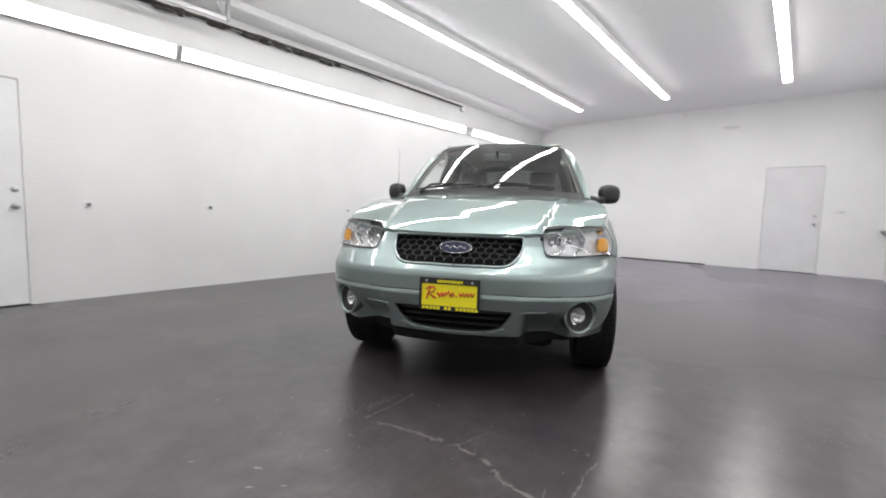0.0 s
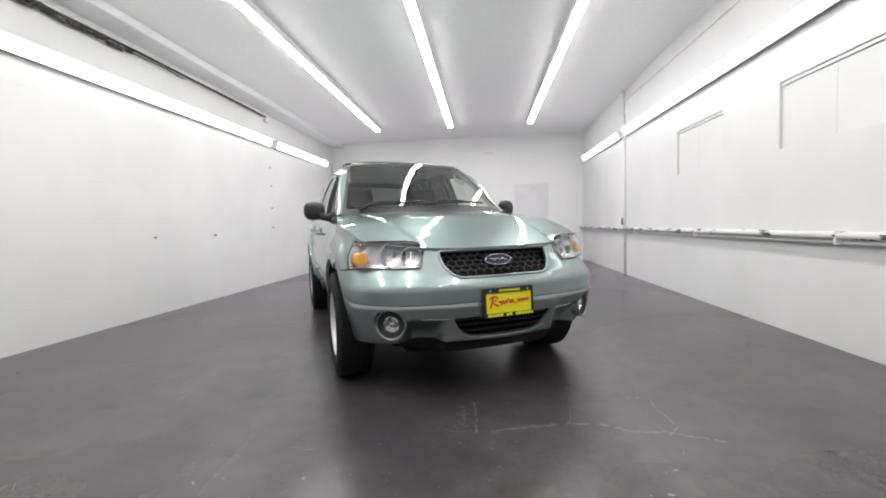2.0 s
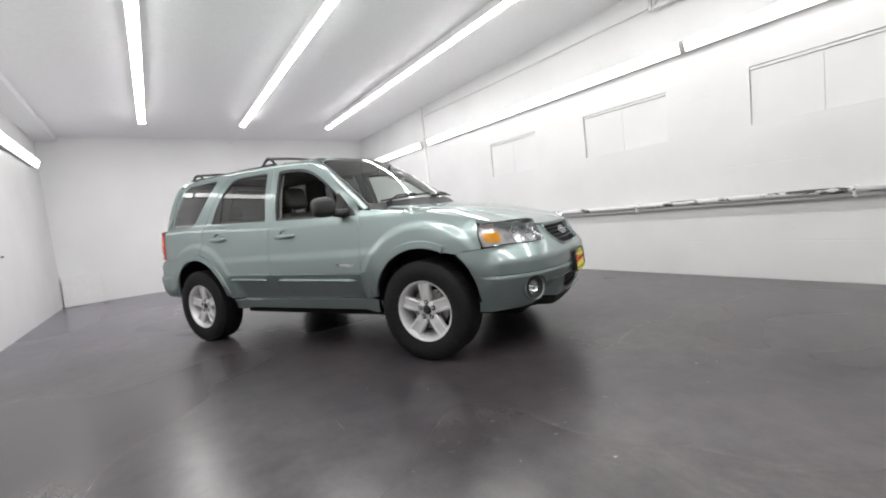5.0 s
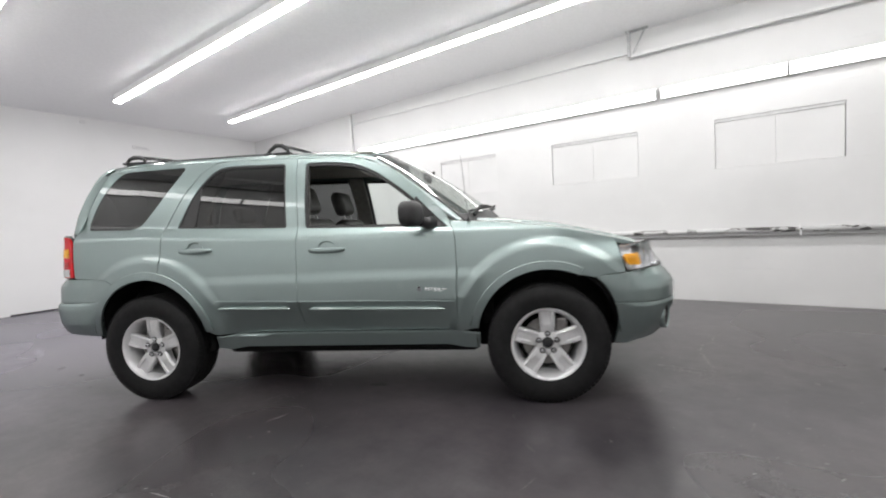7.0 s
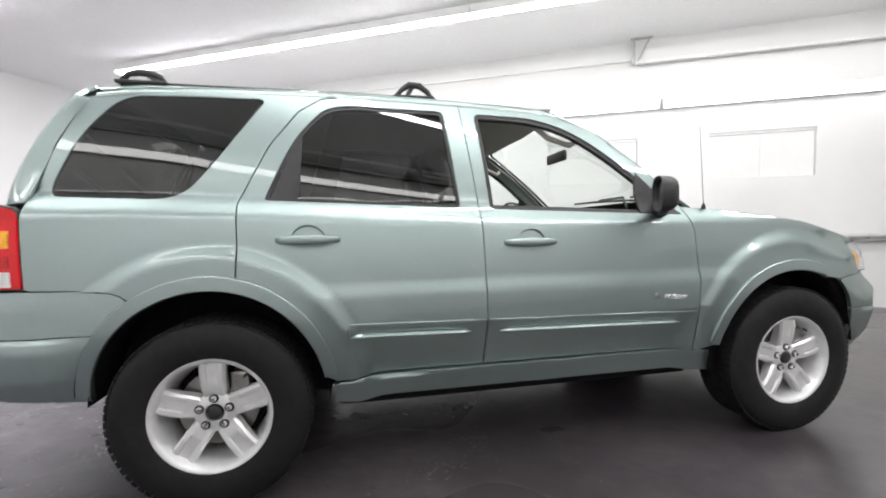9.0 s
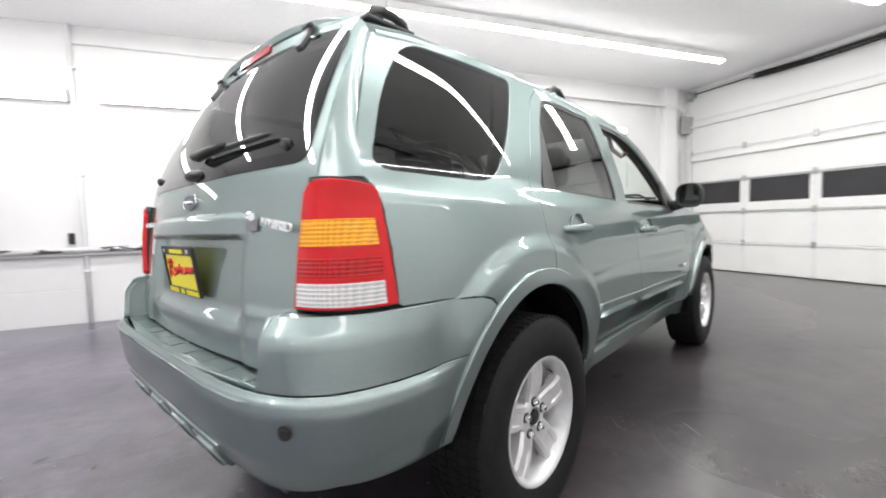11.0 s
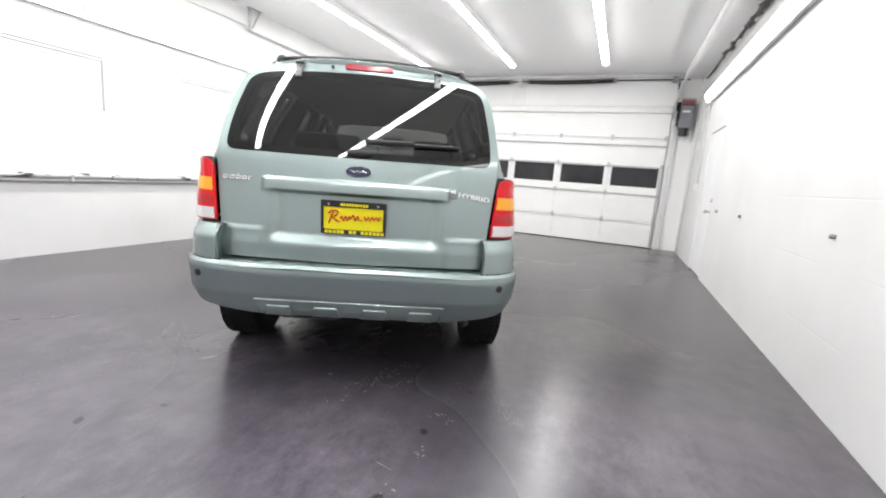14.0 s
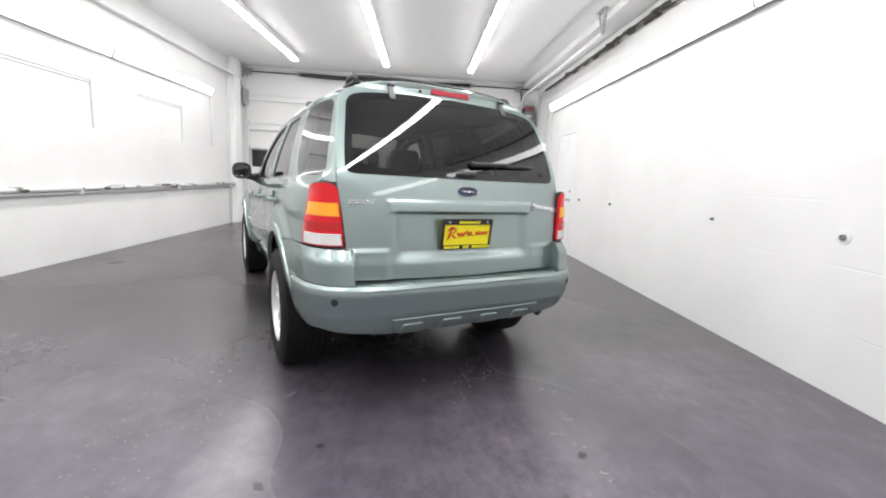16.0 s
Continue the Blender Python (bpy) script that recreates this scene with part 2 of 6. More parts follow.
bm = bmesh.new()
vs = [bm.verts.new(p) for p in ((XA - 0.2, FLOOR_END, ceil_z(FLOOR_END)), (XB + 0.2, FLOOR_END, ceil_z(FLOOR_END)), (XB + 0.2, YB + 0.2, ceil_z(YB + 0.2)), (XA - 0.2, YB + 0.2, ceil_z(YB + 0.2)))]
bm.faces.new(vs)
r = bmesh.ops.extrude_face_region(bm, geom=bm.faces[:])
bmesh.ops.translate(bm, verts=[g for g in r["geom"] if isinstance(g, bmesh.types.BMVert)], vec=(0, 0, 0.15))
bmesh.ops.recalc_face_normals(bm, faces=bm.faces)
structure(part("ceiling", bm, M_CEIL), "smooth white painted ceiling", "ceiling")

# dropped edge of the ceiling along the lamp-and-door wall
bm = bmesh.new()
prof = [(XA + 0.001, -0.10), (-2.97, -0.10), (-2.96, -0.09), (-2.96, 0.06), (XA + 0.001, 0.06)]
ends = []
for y in (YD + 0.02, YB - 0.001):
    ends.append([bm.verts.new((x, y, ceil_z(y) + dz)) for x, dz in prof])
for k in range(len(prof)):
    bm.faces.new((ends[0][k], ends[0][(k + 1) % 5], ends[1][(k + 1) % 5], ends[1][k]))
bm.faces.new(ends[0])
bm.faces.new(ends[1][::-1])
bmesh.ops.recalc_face_normals(bm, faces=bm.faces)
structure(part("trim_soffit", bm, M_CEIL), "white soffit edge under the ceiling", "trim")


def wall_with_openings(name, axis, at, thick, lo, hi, top, openings, mat, label):
    """A wall at axis = at, thick metres outwards, from lo to hi; openings as (lo, hi, z0, z1)."""
    bm = bmesh.new()
    cuts = sorted({lo, hi, *(o[0] for o in openings), *(o[1] for o in openings)})

    def add(a, b, z0, z1):
        if z1 - z0 < 1e-4:
            return
        if axis == "x":
            add_box(bm, (min(at, at + thick), a, z0), (max(at, at + thick), b, z1))
        else:
            add_box(bm, (a, min(at, at + thick), z0), (b, max(at, at + thick), z1))

    for a, b in zip(cuts, cuts[1:]):
        here = [o for o in openings if o[0] <= a + 1e-6 and o[1] >= b - 1e-6]
        if not here:
            add(a, b, 0, top)
        else:
            o = here[0]
            add(a, b, 0, o[2])
            add(a, b, o[3], top)
    bmesh.ops.remove_doubles(bm, verts=bm.verts, dist=1e-5)
    inner = [f for f in bm.faces if sum(1 for g in bm.faces if g is not f and (g.calc_center_median() - f.calc_center_median()).length < 1e-5)]
    if inner:
        bmesh.ops.delete(bm, geom=inner, context="FACES")
    return structure(part(name, bm, mat), label, "wall")


WINDOWS = [(0.56, 1.64), (-1.49, -0.33), (-3.48, -2.33)]
ADOOR = (-4.07, -3.15, 0.0, 2.13)
BDOOR = (1.695, 2.597, 0.0, 2.06)
GDOOR = (-2.80, 3.38)
TOP = 3.6
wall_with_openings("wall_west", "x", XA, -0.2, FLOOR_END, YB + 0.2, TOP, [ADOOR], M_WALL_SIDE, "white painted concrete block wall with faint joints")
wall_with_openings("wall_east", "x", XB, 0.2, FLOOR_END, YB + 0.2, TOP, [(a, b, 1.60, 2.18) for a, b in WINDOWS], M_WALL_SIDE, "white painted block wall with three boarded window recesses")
wall_with_openings("wall_north", "y", YB, 0.2, XA, XB, TOP, [BDOOR], M_WALL_END_LIT, "smooth white painted end wall")
wall_with_openings("wall_south", "y", YD, -0.2, XA, XB, TOP, [(GDOOR[0], GDOOR[1], 0, 2.84)], M_WALL_END_LIT, "white wall round the overhead garage door")

# boarded windows: two boards in each recess, with a frame strip
for k, (a, b) in enumerate(WINDOWS):
    w = empty(f"window_{k + 1}", pose(XB + 0.024, (a + b) / 2, 1.60))
    structure(w, "window recess closed with white painted boards", "window")
    hw = (b - a) / 2
    for lo, hi in ((-hw + 0.006, -0.001), (0.001, hw - 0.002)):
        part("board", box((0, lo, 0.004), (0.03, hi, 0.545), 0.003), M_BOARD, w)
    part("window_frame", box((-0.012, -hw + 0.003, 0.548), (0.05, hw - 0.003, 0.577), 0.002), M_PIPE, w)


def flat_door(name, m, w, h, label, handle_y):
    """A flush door in its frame. Local x runs out of the wall into the room, y along it."""
    d = empty(name, m)
    structure(d, label, "door")
    part("leaf", box((-0.05, 0.012, 0.012), (-0.012, w - 0.012, h - 0.012), 0.003), M_DOOR, d)
    for lo, hi in (((-0.14, -0.001, 0.0), (-0.004, 0.009, h)), ((-0.14, w - 0.009, 0.0), (-0.004, w + 0.001, h)), ((-0.14, 0.009, h - 0.009), (-0.004, w - 0.009, h + 0.001))):
        part("door_frame", box(lo, hi), M_WHITE, d)
    part("threshold", box((-0.10, 0.01, 0.0005), (-0.006, w - 0.01, 0.010)), M_DARK, d)
    part("door_knob", lathe([(-0.012, 0.0), (-0.012, 0.030), (-0.004, 0.030), (0.0, 0.012), (0.03, 0.012), (0.04, 0.026), (0.058, 0.026), (0.066, 0.014), (0.067, 0.0)], 20, "x", (0, handle_y, 0.95)), M_STEEL, d, "round metal knob", 40)
    part("deadbolt", lathe([(-0.012, 0.0), (-0.012, 0.026), (0.004, 0.026), (0.008, 0.02), (0.008, 0.0)], 20, "x", (0, handle_y, 1.106)), M_STEEL, d, "", 40)
    return d


flat_door("door_1", pose(XA, ADOOR[0], 0), 0.92, 2.13, "white flush side door with a round knob", 0.85)
flat_door("door_2", pose(BDOOR[0], YB, 0, 0, 0, -90), 0.902, 2.06, "white flush door in the end wall", 0.80)


# ---- lamps ----
def strip_lamp(m, length, size=0.12, group="ceiling strip lamps"):
    """A strip lamp along local y: an opaque white tray with a wrap-round diffuser towards local -z."""
    lamp = empty("strip_lamp", m)
    tagged(lamp, "long white strip lamp with a glowing diffuser", "lamp", group)
    bm = bmesh.new()
    h = size / 2 - 0.005
    lip = -0.0478 if group.startswith("ceiling") else -0.034
    prof = [(-h, lip), (-h, -0.048), (-h * 0.94, -0.059), (-h * 0.6, -0.066), (0, -0.069), (h * 0.6, -0.066), (h * 0.94, -0.059), (h, -0.048), (h, lip)]
    ends = [[bm.verts.new((x, y, z)) for x, z in prof] for y in (0.010, length - 0.010)]
    for k in range(len(prof) - 1):
        bm.faces.new((ends[0][k], ends[1][k], ends[1][k + 1], ends[0][k + 1]))
    part("diffuser", bm, M_TUBE if group.startswith("ceiling") else M_TUBE_WALL, lamp)
    part("housing", box((-size / 2, 0.002, lip), (size / 2, length - 0.002, 0.045), 0.003), M_WHITE, lamp)
    for y in (0.001, length - 0.009):
        part("end_cap", box((-size / 2 + 0.001, y, -0.068), (size / 2 - 0.001, y + 0.008, 0.043), 0.003), M_WHITE, lamp)
    return lamp


LEAN = math.degrees(math.atan(-0.0090))
for x in (-1.553, 0.155, 1.965):
    for a, b in ((-4.80, -2.16), (-2.155, 0.445), (0.45, 3.05), (3.055, 5.42)):
        strip_lamp(pose(x, a, ceil_z(a) - 0.046, LEAN, 0, 0), b - a, 0.115)
for a, b in ((-4.46, -1.88), (-1.83, 0.77), (0.785, 3.45), (3.69, 6.35)):
    strip_lamp(pose(XA + 0.062, a, 2.735, 0, -68, 0), b - a, 0.15, "wall strip lamps")
for a, b in ((-4.32, -3.01), (-3.0, -1.775), (-1.73, 0.775), (0.79, 3.46), (3.75, 6.53)):
    strip_lamp(pose(XB - 0.060, a, 2.605, 0, 68, 0), b - a, 0.13, "wall strip lamps")


# ---- overhead door ----
GX0, GX1, GY = -2.84, 3.42, -6.045
gd = empty("garage_door", pose(0, GY, 0))
structure(gd, "white sectional overhead door with one row of dark windows", "garage door")
bay = (GX1 - GX0) / 6
tops = [0.0, 0.535, 1.095, 1.665, 2.235, 2.88]
for k in range(5):
    z0, z1 = tops[k], tops[k + 1]
    if k != 2:
        sec = part("door_section", box((GX0, -0.012, z0 + 0.003), (GX1, 0.03, z1 - 0.003), 0.005), M_SECTION, gd)
    else:
        bm = bmesh.new()
        add_box(bm, (GX0, -0.012, z0 + 0.003), (GX1, 0.03, 1.245), 0.004)
        add_box(bm, (GX0, -0.012, 1.635), (GX1, 0.03, z1 - 0.003), 0.004)
        for j in range(7):
            x = GX0 + bay * j
            add_box(bm, (max(GX0, x - 0.075), -0.012, 1.243), (min(GX1, x + 0.075), 0.03, 1.637), 0.004)
        sec = part("door_section", bm, M_SECTION, gd)
        for j in range(6):
            x = GX0 + bay * j
            part("pane", box((x + 0.07, -0.006, 1.24), (x + bay - 0.07, 0.006, 1.64)), M_DARKPANE, sec, "dark window pane")
    # stiles and the rail along the top of each section
    if k < 4:
        for j in range(7):
            x = min(GX1 - 0.03, max(GX0 + 0.03, GX0 + bay * j))
            if k < 3:
                part("stile", box((x - 0.028, 0.031, z0 + 0.03), (x + 0.028, 0.040, z1 - 0.03), 0.003), M_STEEL if j in (0, 6) else M_PIPE, sec)
            part("hinge", box((x - 0.03, 0.040, z1 - 0.05), (x + 0.03, 0.062, z1 + 0.05), 0.006), M_STEEL, sec)
    if k in (3, 4):
        part("strut", box((GX0 + 0.01, 0.031, z1 - 0.155), (GX1 - 0.01, 0.085, z1 - 0.115), 0.008), M_PIPE, sec)
    part("section_rail", box((GX0 + 0.01, 0.031, z1 - 0.030), (GX1 - 0.01, 0.048, z1 - 0.006), 0.003), M_STEEL if k in (1, 2) else M_PIPE, sec)
part("bottom_seal", box((GX0, 0.0, 0.0005), (GX1, 0.03, 0.02), 0.003), M_DARK, gd)

# torsion shaft with two coil springs, drums and centre plate
sh = empty("torsion_shaft", pose(0, -5.95, 3.352))
tagged(sh, "steel torsion shaft with two dark coil springs above the overhead door", "door spring")
part("shaft", tube([(-3.05, 0, 0), (3.44, 0, 0)], 0.013, 10), M_DARK, sh)
for x0, x1 in ((0.47, 2.216), (-1.696, 0.078)):
    n = 46
    turns = [(x0 + (x1 - x0) * t / (n * 8), 0.040 * math.cos(2 * math.pi * t / 8), 0.040 * math.sin(2 * math.pi * t / 8) - 0.022 * math.sin(math.pi * t / (n * 8))) for t in range(n * 8 + 1)]
    part("coil_spring", tube(turns, 0.0125, 5), M_DARK, sh, "dark greased coil spring", True)
    for x in (x0, x1):
        part("spring_cone", lathe([(-0.035, 0.02), (-0.035, 0.042), (0.03, 0.046), (0.04, 0.02)], 16, "x", (x, 0, 0)), M_STEEL, sh, "", 40)
part("centre_plate", box((0.235, -0.10, -0.10), (0.315, 0.012, 0.08), 0.006), M_PIPE, sh)
part("centre_pad", box((0.12, -0.107, -0.46), (0.44, -0.094, 0.03), 0.004), M_WHITE, sh)
for x in (-2.80, 3.33):
    part("cable_drum", lathe([(-0.045, 0.02), (-0.045, 0.075), (-0.03, 0.06), (0.03, 0.06), (0.045, 0.08), (0.045, 0.02)], 24, "x", (x, 0, 0)), M_STEEL, sh, "", 40)
    part("end_plate", box((x - 0.075 if x < 0 else x + 0.06, -0.10, -0.10), (x - 0.06 if x < 0 else x + 0.075, 0.06, 0.08), 0.004), M_STEEL, sh)


def door_track(x, sg, y_end, hang):
    """Vertical track beside the door, its bend, and the horizontal run with a hanger."""
    tr = empty("door_track", pose(x, 0, 0))
    tagged(tr, "galvanised overhead door track with a hanger from the ceiling", "door track", "door tracks")
    line = [(0, -5.97, 0.0), (0, -5.97, 2.75)] + [(0, -5.97 + 0.38 * (1 - math.cos(a)), 2.75 + 0.38 * math.sin(a)) for a in (math.radians(15 * k) for k in range(1, 7))] + [(0, y_end, 3.135)]
    bm = bmesh.new()
    rows = []
    prof = [(-0.022, -0.018), (-0.022, 0.018), (0.022, 0.018), (0.022, -0.018)]
    for i, p in enumerate(line):
        p = Vector(p)
        d = (Vector(line[min(i + 1, len(line) - 1)]) - Vector(line[max(i - 1, 0)])).normalized()
        nrm = Vector((1, 0, 0)).cross(d)
        rows.append([bm.verts.new(p + Vector((a, 0, 0)) + nrm * b) for a, b in prof])
    for a, b in zip(rows, rows[1:]):
        for j in range(4):
            bm.faces.new((a[j], a[(j + 1) % 4], b[(j + 1) % 4], b[j]))
    bm.faces.new(rows[0])
    bm.faces.new(rows[-1][::-1])
    bmesh.ops.recalc_face_normals(bm, faces=bm.faces)
    part("rail", bm, M_PIPE, tr)
    zc = ceil_z(y_end)
    part("hanger", box((-0.018, y_end + 0.01, 3.12), (0.018, y_end + 0.045, zc), 0.004), M_STEEL, tr)
    part("hanger_brace", tube([(0, y_end - 0.02, 3.15), (0, y_end - 0.17, zc - 0.005)], 0.013, 6), M_STEEL, tr)
    part("hanger_foot", box((-0.03, y_end - 0.20, zc - 0.012), (0.03, y_end + 0.06, zc - 0.001), 0.003), M_STEEL, tr)
    part("wall_angle", box((0.024 if sg > 0 else -0.09, -6.055, 0.0), (0.09 if sg > 0 else -0.024, -5.99, 3.25), 0.004), M_PIPE, tr)
    part("flag_bracket", box((-0.004 - 0.02 * sg, -6.04, 2.62), (0.004 - 0.02 * sg, -5.70, 2.96), 0.002), M_STEEL, tr)


door_track(-2.885, -1, -1.46, True)
door_track(3.40, 1, -1.45, True)

# jackshaft opener beside the door
op = empty("door_opener", pose(-3.07, -5.92, 2.36))
tagged(op, "grey door opener box with a red top beside the overhead door", "door opener")
part("mount", box((-0.15, -0.135, -0.04), (0.17, -0.10, 0.66), 0.004), M_STEEL, op)
part("body", box((-0.135, -0.10, 0.07), (0.115, 0.09, 0.50), 0.025), M_GREYBOX, op, "dark grey plastic body")
part("top_cover", box((-0.13, -0.098, 0.502), (0.11, 0.088, 0.60), 0.02), M_RED, op, "dull red cover")
part("label_plate", box((-0.06, 0.089, 0.36), (0.07, 0.093, 0.40), 0.001), M_WHITE, op)
part("motor", lathe([(-0.09, 0.0), (-0.09, 0.075), (0.06, 0.08), (0.07, 0.06), (0.07, 0.0)], 24, "z", (0.0, 0.0, 0.02)), M_DARK, op, "", 40)
part("chain_guard", box((0.117, -0.06, 0.12), (0.15, 0.05, 0.56), 0.01), M_DARK, op)
part("chain", tube([(0.16, 0.0, 0.40), (0.20, -0.02, 0.98)], 0.018, 8), M_DARK, op)
part("power_cable", tube([(-0.10, 0.0, 0.08), (-0.14, 0.03, -0.10), (-0.19, 0.0, -0.30)], 0.008, 6), M_WHITE, op)


def wall_box(m, w, h, d, label, mat):
    b = empty("junction_box", m)
    tagged(b, label, "junction box", "small wall boxes")
    part("case", box((0, -w / 2, -h / 2), (d, w / 2, h / 2), 0.005), mat, b)
    part("cover", box((d, -w / 2 - 0.004, -h / 2 - 0.004), (d + 0.004, w / 2 + 0.004, h / 2 + 0.004), 0.002), mat, b)
    return b


wall_box(pose(XA, -4.98, 2.02), 0.07, 0.11, 0.045, "small white junction box on the block wall", M_WHITE)
wall_box(pose(XA, -4.60, 1.30), 0.07, 0.11, 0.045, "small white switch box on the block wall", M_WHITE)
wall_box(pose(2.82, YB, 1.22, 0, 0, -90), 0.12, 0.05, 0.03, "small white switch box beside the end door", M_WHITE)
wall_box(pose(XB, 3.84, 0.99, 0, 0, 180), 0.05, 0.12, 0.03, "small black socket box by the conduit", M_DARK)
wall_box(pose(XA, 3.44, 3.17), 0.10, 0.12, 0.06, "white box at the end of the ceiling pipe", M_WHITE)
wall_box(pose(0.163, YB, 3.28, 0, 0, -90), 0.07, 0.05, 0.04, "tiny white sensor under the ceiling", M_WHITE)

# oval emergency light on the end wall
ev = empty("wall_light", pose(1.05, YB, 2.925))
tagged(ev, "small white unlit wall light high on the end wall", "wall light")
part("base", box((-0.15, -0.03, -0.03), (0.15, 0, 0.035), 0.012), M_WHITE, ev)
part("visor", box((-0.10, -0.055, -0.012), (0.10, -0.03, 0.022), 0.010), M_PIPE, ev)


def conduit(name, pts, r, label, mat, clamps=()):
    c = empty(name)
    tagged(c, label, "pipe", "pipes on the walls")
    part("run", tube(pts, r, 12), mat, c, "", True)
    for lo, hi in clamps:
        part("clamp", box(lo, hi, 0.003), M_STEEL if mat is M_STEEL else M_PIPE, c)
    return c


conduit("conduit", [(XB - 0.022, 3.72, 0.0), (XB - 0.022, 3.72, ceil_z(3.72))], 0.022, "white conduit up the block wall", M_WHITE, [((XB - 0.05, 3.68, z), (XB, 3.76, z + 0.02)) for z in (0.6, 1.7, 2.9)])
conduit("conduit", [(XB - 0.012, 3.70, 3.19), (XB - 0.012, -1.40, 3.19)], 0.011, "thin white conduit under the ceiling", M_PIPE, [((XB - 0.026, y, 3.175), (XB, y + 0.02, 3.205)) for y in (2.6, 0.7, -1.0)])
conduit("conduit", [(XB - 0.010, -4.45, 2.62), (XB - 0.010, -4.45, 1.6)], 0.009, "thin white conduit below the wall lamp", M_PIPE)
conduit("conduit", [(XB - 0.012, -5.17, 0.0), (XB - 0.012, -5.17, 3.3)], 0.012, "thin white conduit beside the column", M_PIPE)
conduit("conduit", [(XA + 0.016, -5.72, 0.0), (XA + 0.016, -5.72, 3.2)], 0.016, "white conduit beside the opener", M_PIPE)
conduit("conduit", [(XA + 0.014, -4.98, 2.08), (XA + 0.014, -4.98, 2.66)], 0.010, "short white conduit from box to lamp", M_PIPE)
conduit("conduit", [(XA + 0.014, -4.60, 1.36), (XA + 0.014, -4.62, 2.66)], 0.010, "white conduit from the switch to the lamp", M_PIPE)

# column at the door end of the wall
structure(part("trim_column", box((XB - 0.10, -5.62, 0.0), (XB + 0.01, -5.30, ceil_z(-5.5)), 0.006), M_WALL_END_LIT), "white painted column", "column")
structure(part("trim_header", box((XA + 0.01, -6.052, 3.42), (XB - 0.005, -6.0, 3.485), 0.004), M_PIPE), "white trim strip over the overhead door", "trim")


# rail of old pipe along the wall, its white paint flaking to black
def flaking():
    m, nodes, links, b = nodes_of("flaking_pipe")
    n = noise_node(nodes, links, 4.0, 6, 0.66, (3.0, 1.0, 3.0))
    r = ramp_node(nodes, links, n.outputs["Fac"], [(0.0, (0.70, 0.70, 0.70)), (0.538, (0.66, 0.66, 0.66)), (0.560, (0.07, 0.065, 0.06)), (0.80, (0.04, 0.04, 0.04))])
    links.new(r.outputs["Color"], b.inputs["Base Color"])
    b.inputs["Roughness"].default_value = 0.55
    return m


M_FLAKE = flaking()
rail = empty("pipe_rail", pose(XB - 0.075, 0, 0))
tagged(rail, "white pipe rail with flaking paint along the block wall", "pipe rail")
part("upper_pipe", tube([(0, 7.05, 0.858), (0, -5.28, 0.858)], 0.030, 14), M_FLAKE, rail, "", True)
part("lower_pipe", tube([(0.030, 7.05, 0.808), (0.030, -5.28, 0.808)], 0.016, 12), M_PIPE, rail, "", True)
part("ledge", box((0.03, -5.28, 0.824), (0.074, 7.05, 0.834), 0.002), M_WHITE, rail)
for y in (5.05, 3.0, 0.97, -1.08, -3.105, -5.0):
    part("bracket", box((-0.034, y - 0.010, 0.790), (0.074, y + 0.010, 0.895), 0.006), M_PIPE, rail)
    part("bolt", lathe([(-0.044, 0.0), (-0.044, 0.008), (-0.032, 0.008)], 10, "x", (0, y, 0.858)), M_DARK, rail)

# pipe along the top of the lamp-and-door wall, with cobwebs and loose packing on it
tp = empty("ceiling_pipe", pose(XA + 0.05, 0, 0))
tagged(tp, "dark dusty pipe and cables under the soffit", "pipe")
part("pipe_run", tube([(0, -5.2, 3.20), (0, -2.5, 3.205), (0, 0.5, 3.225), (0, 3.44, 3.20)], 0.016, 10), M_DIRT, tp, "", True)
part("cable", tube([(0.0, y, 3.175 + 0.014 * math.sin(3.1 * y) + 0.008 * math.sin(7.7 * y + 1)) for y in np.linspace(-5.0, 1.2, 60)], 0.007, 6), M_DARK, tp, "", True)
rng = random.Random(7)
bm = bmesh.new()
for k in range(70):
    y = rng.choice((rng.gauss(-2.1, 0.5), rng.gauss(-0.9, 0.35), rng.uniform(-4.4, 0.4)))
    r = rng.uniform(0.012, 0.038)
    v = bmesh.ops.create_icosphere(bm, subdivisions=2, radius=r, matrix=Matrix.Translation((rng.uniform(-0.02, 0.03), y, 3.19 + rng.uniform(-0.03, 0.03))) @ Matrix.Diagonal((0.8, rng.uniform(1.5, 4.0), rng.uniform(0.5, 1.0), 1)))["verts"]
    for p in v:
        p.co += Vector((rng.uniform(-1, 1), rng.uniform(-1, 1), rng.uniform(-1, 1))) * r * 0.28
webs = part("loose_packing", bm, M_DIRT, tp, "grey dusty clumps", True)
webs["kind"] = "stuff"


def wall_flange(y, z, big):
    k = empty("wall_plug", pose(XA, y, z))
    tagged(k, "round pipe stub in the block wall" if big else "small dark bolt in the block wall", "wall fitting", "pipe stubs along the block wall")
    if big:
        part("rose", lathe([(0.0, 0.046), (0.004, 0.044), (0.006, 0.030), (0.006, 0.0)], 24), M_BOARD, k, "", 40)
        part("stub", lathe([(0.0, 0.019), (0.024, 0.018), (0.026, 0.012), (0.012, 0.011), (0.012, 0.0)], 18), M_GREYBOX, k, "", 40)
        part("core", lathe([(0.010, 0.011), (0.016, 0.0105), (0.016, 0.0)], 14), M_GREYBOX, k)
    else:
        part("stub", lathe([(0.0, 0.014), (0.022, 0.013), (0.028, 0.008), (0.028, 0.0)], 14), M_GREYBOX, k, "", 40)


for y, big in ((-2.69, True), (-1.52, True), (0.56, False), (1.75, True)):
    wall_flange(y, 0.98, big)
for z in (1.09, 1.47, 1.90, 2.26):
    wall_flange(3.55, z, False)

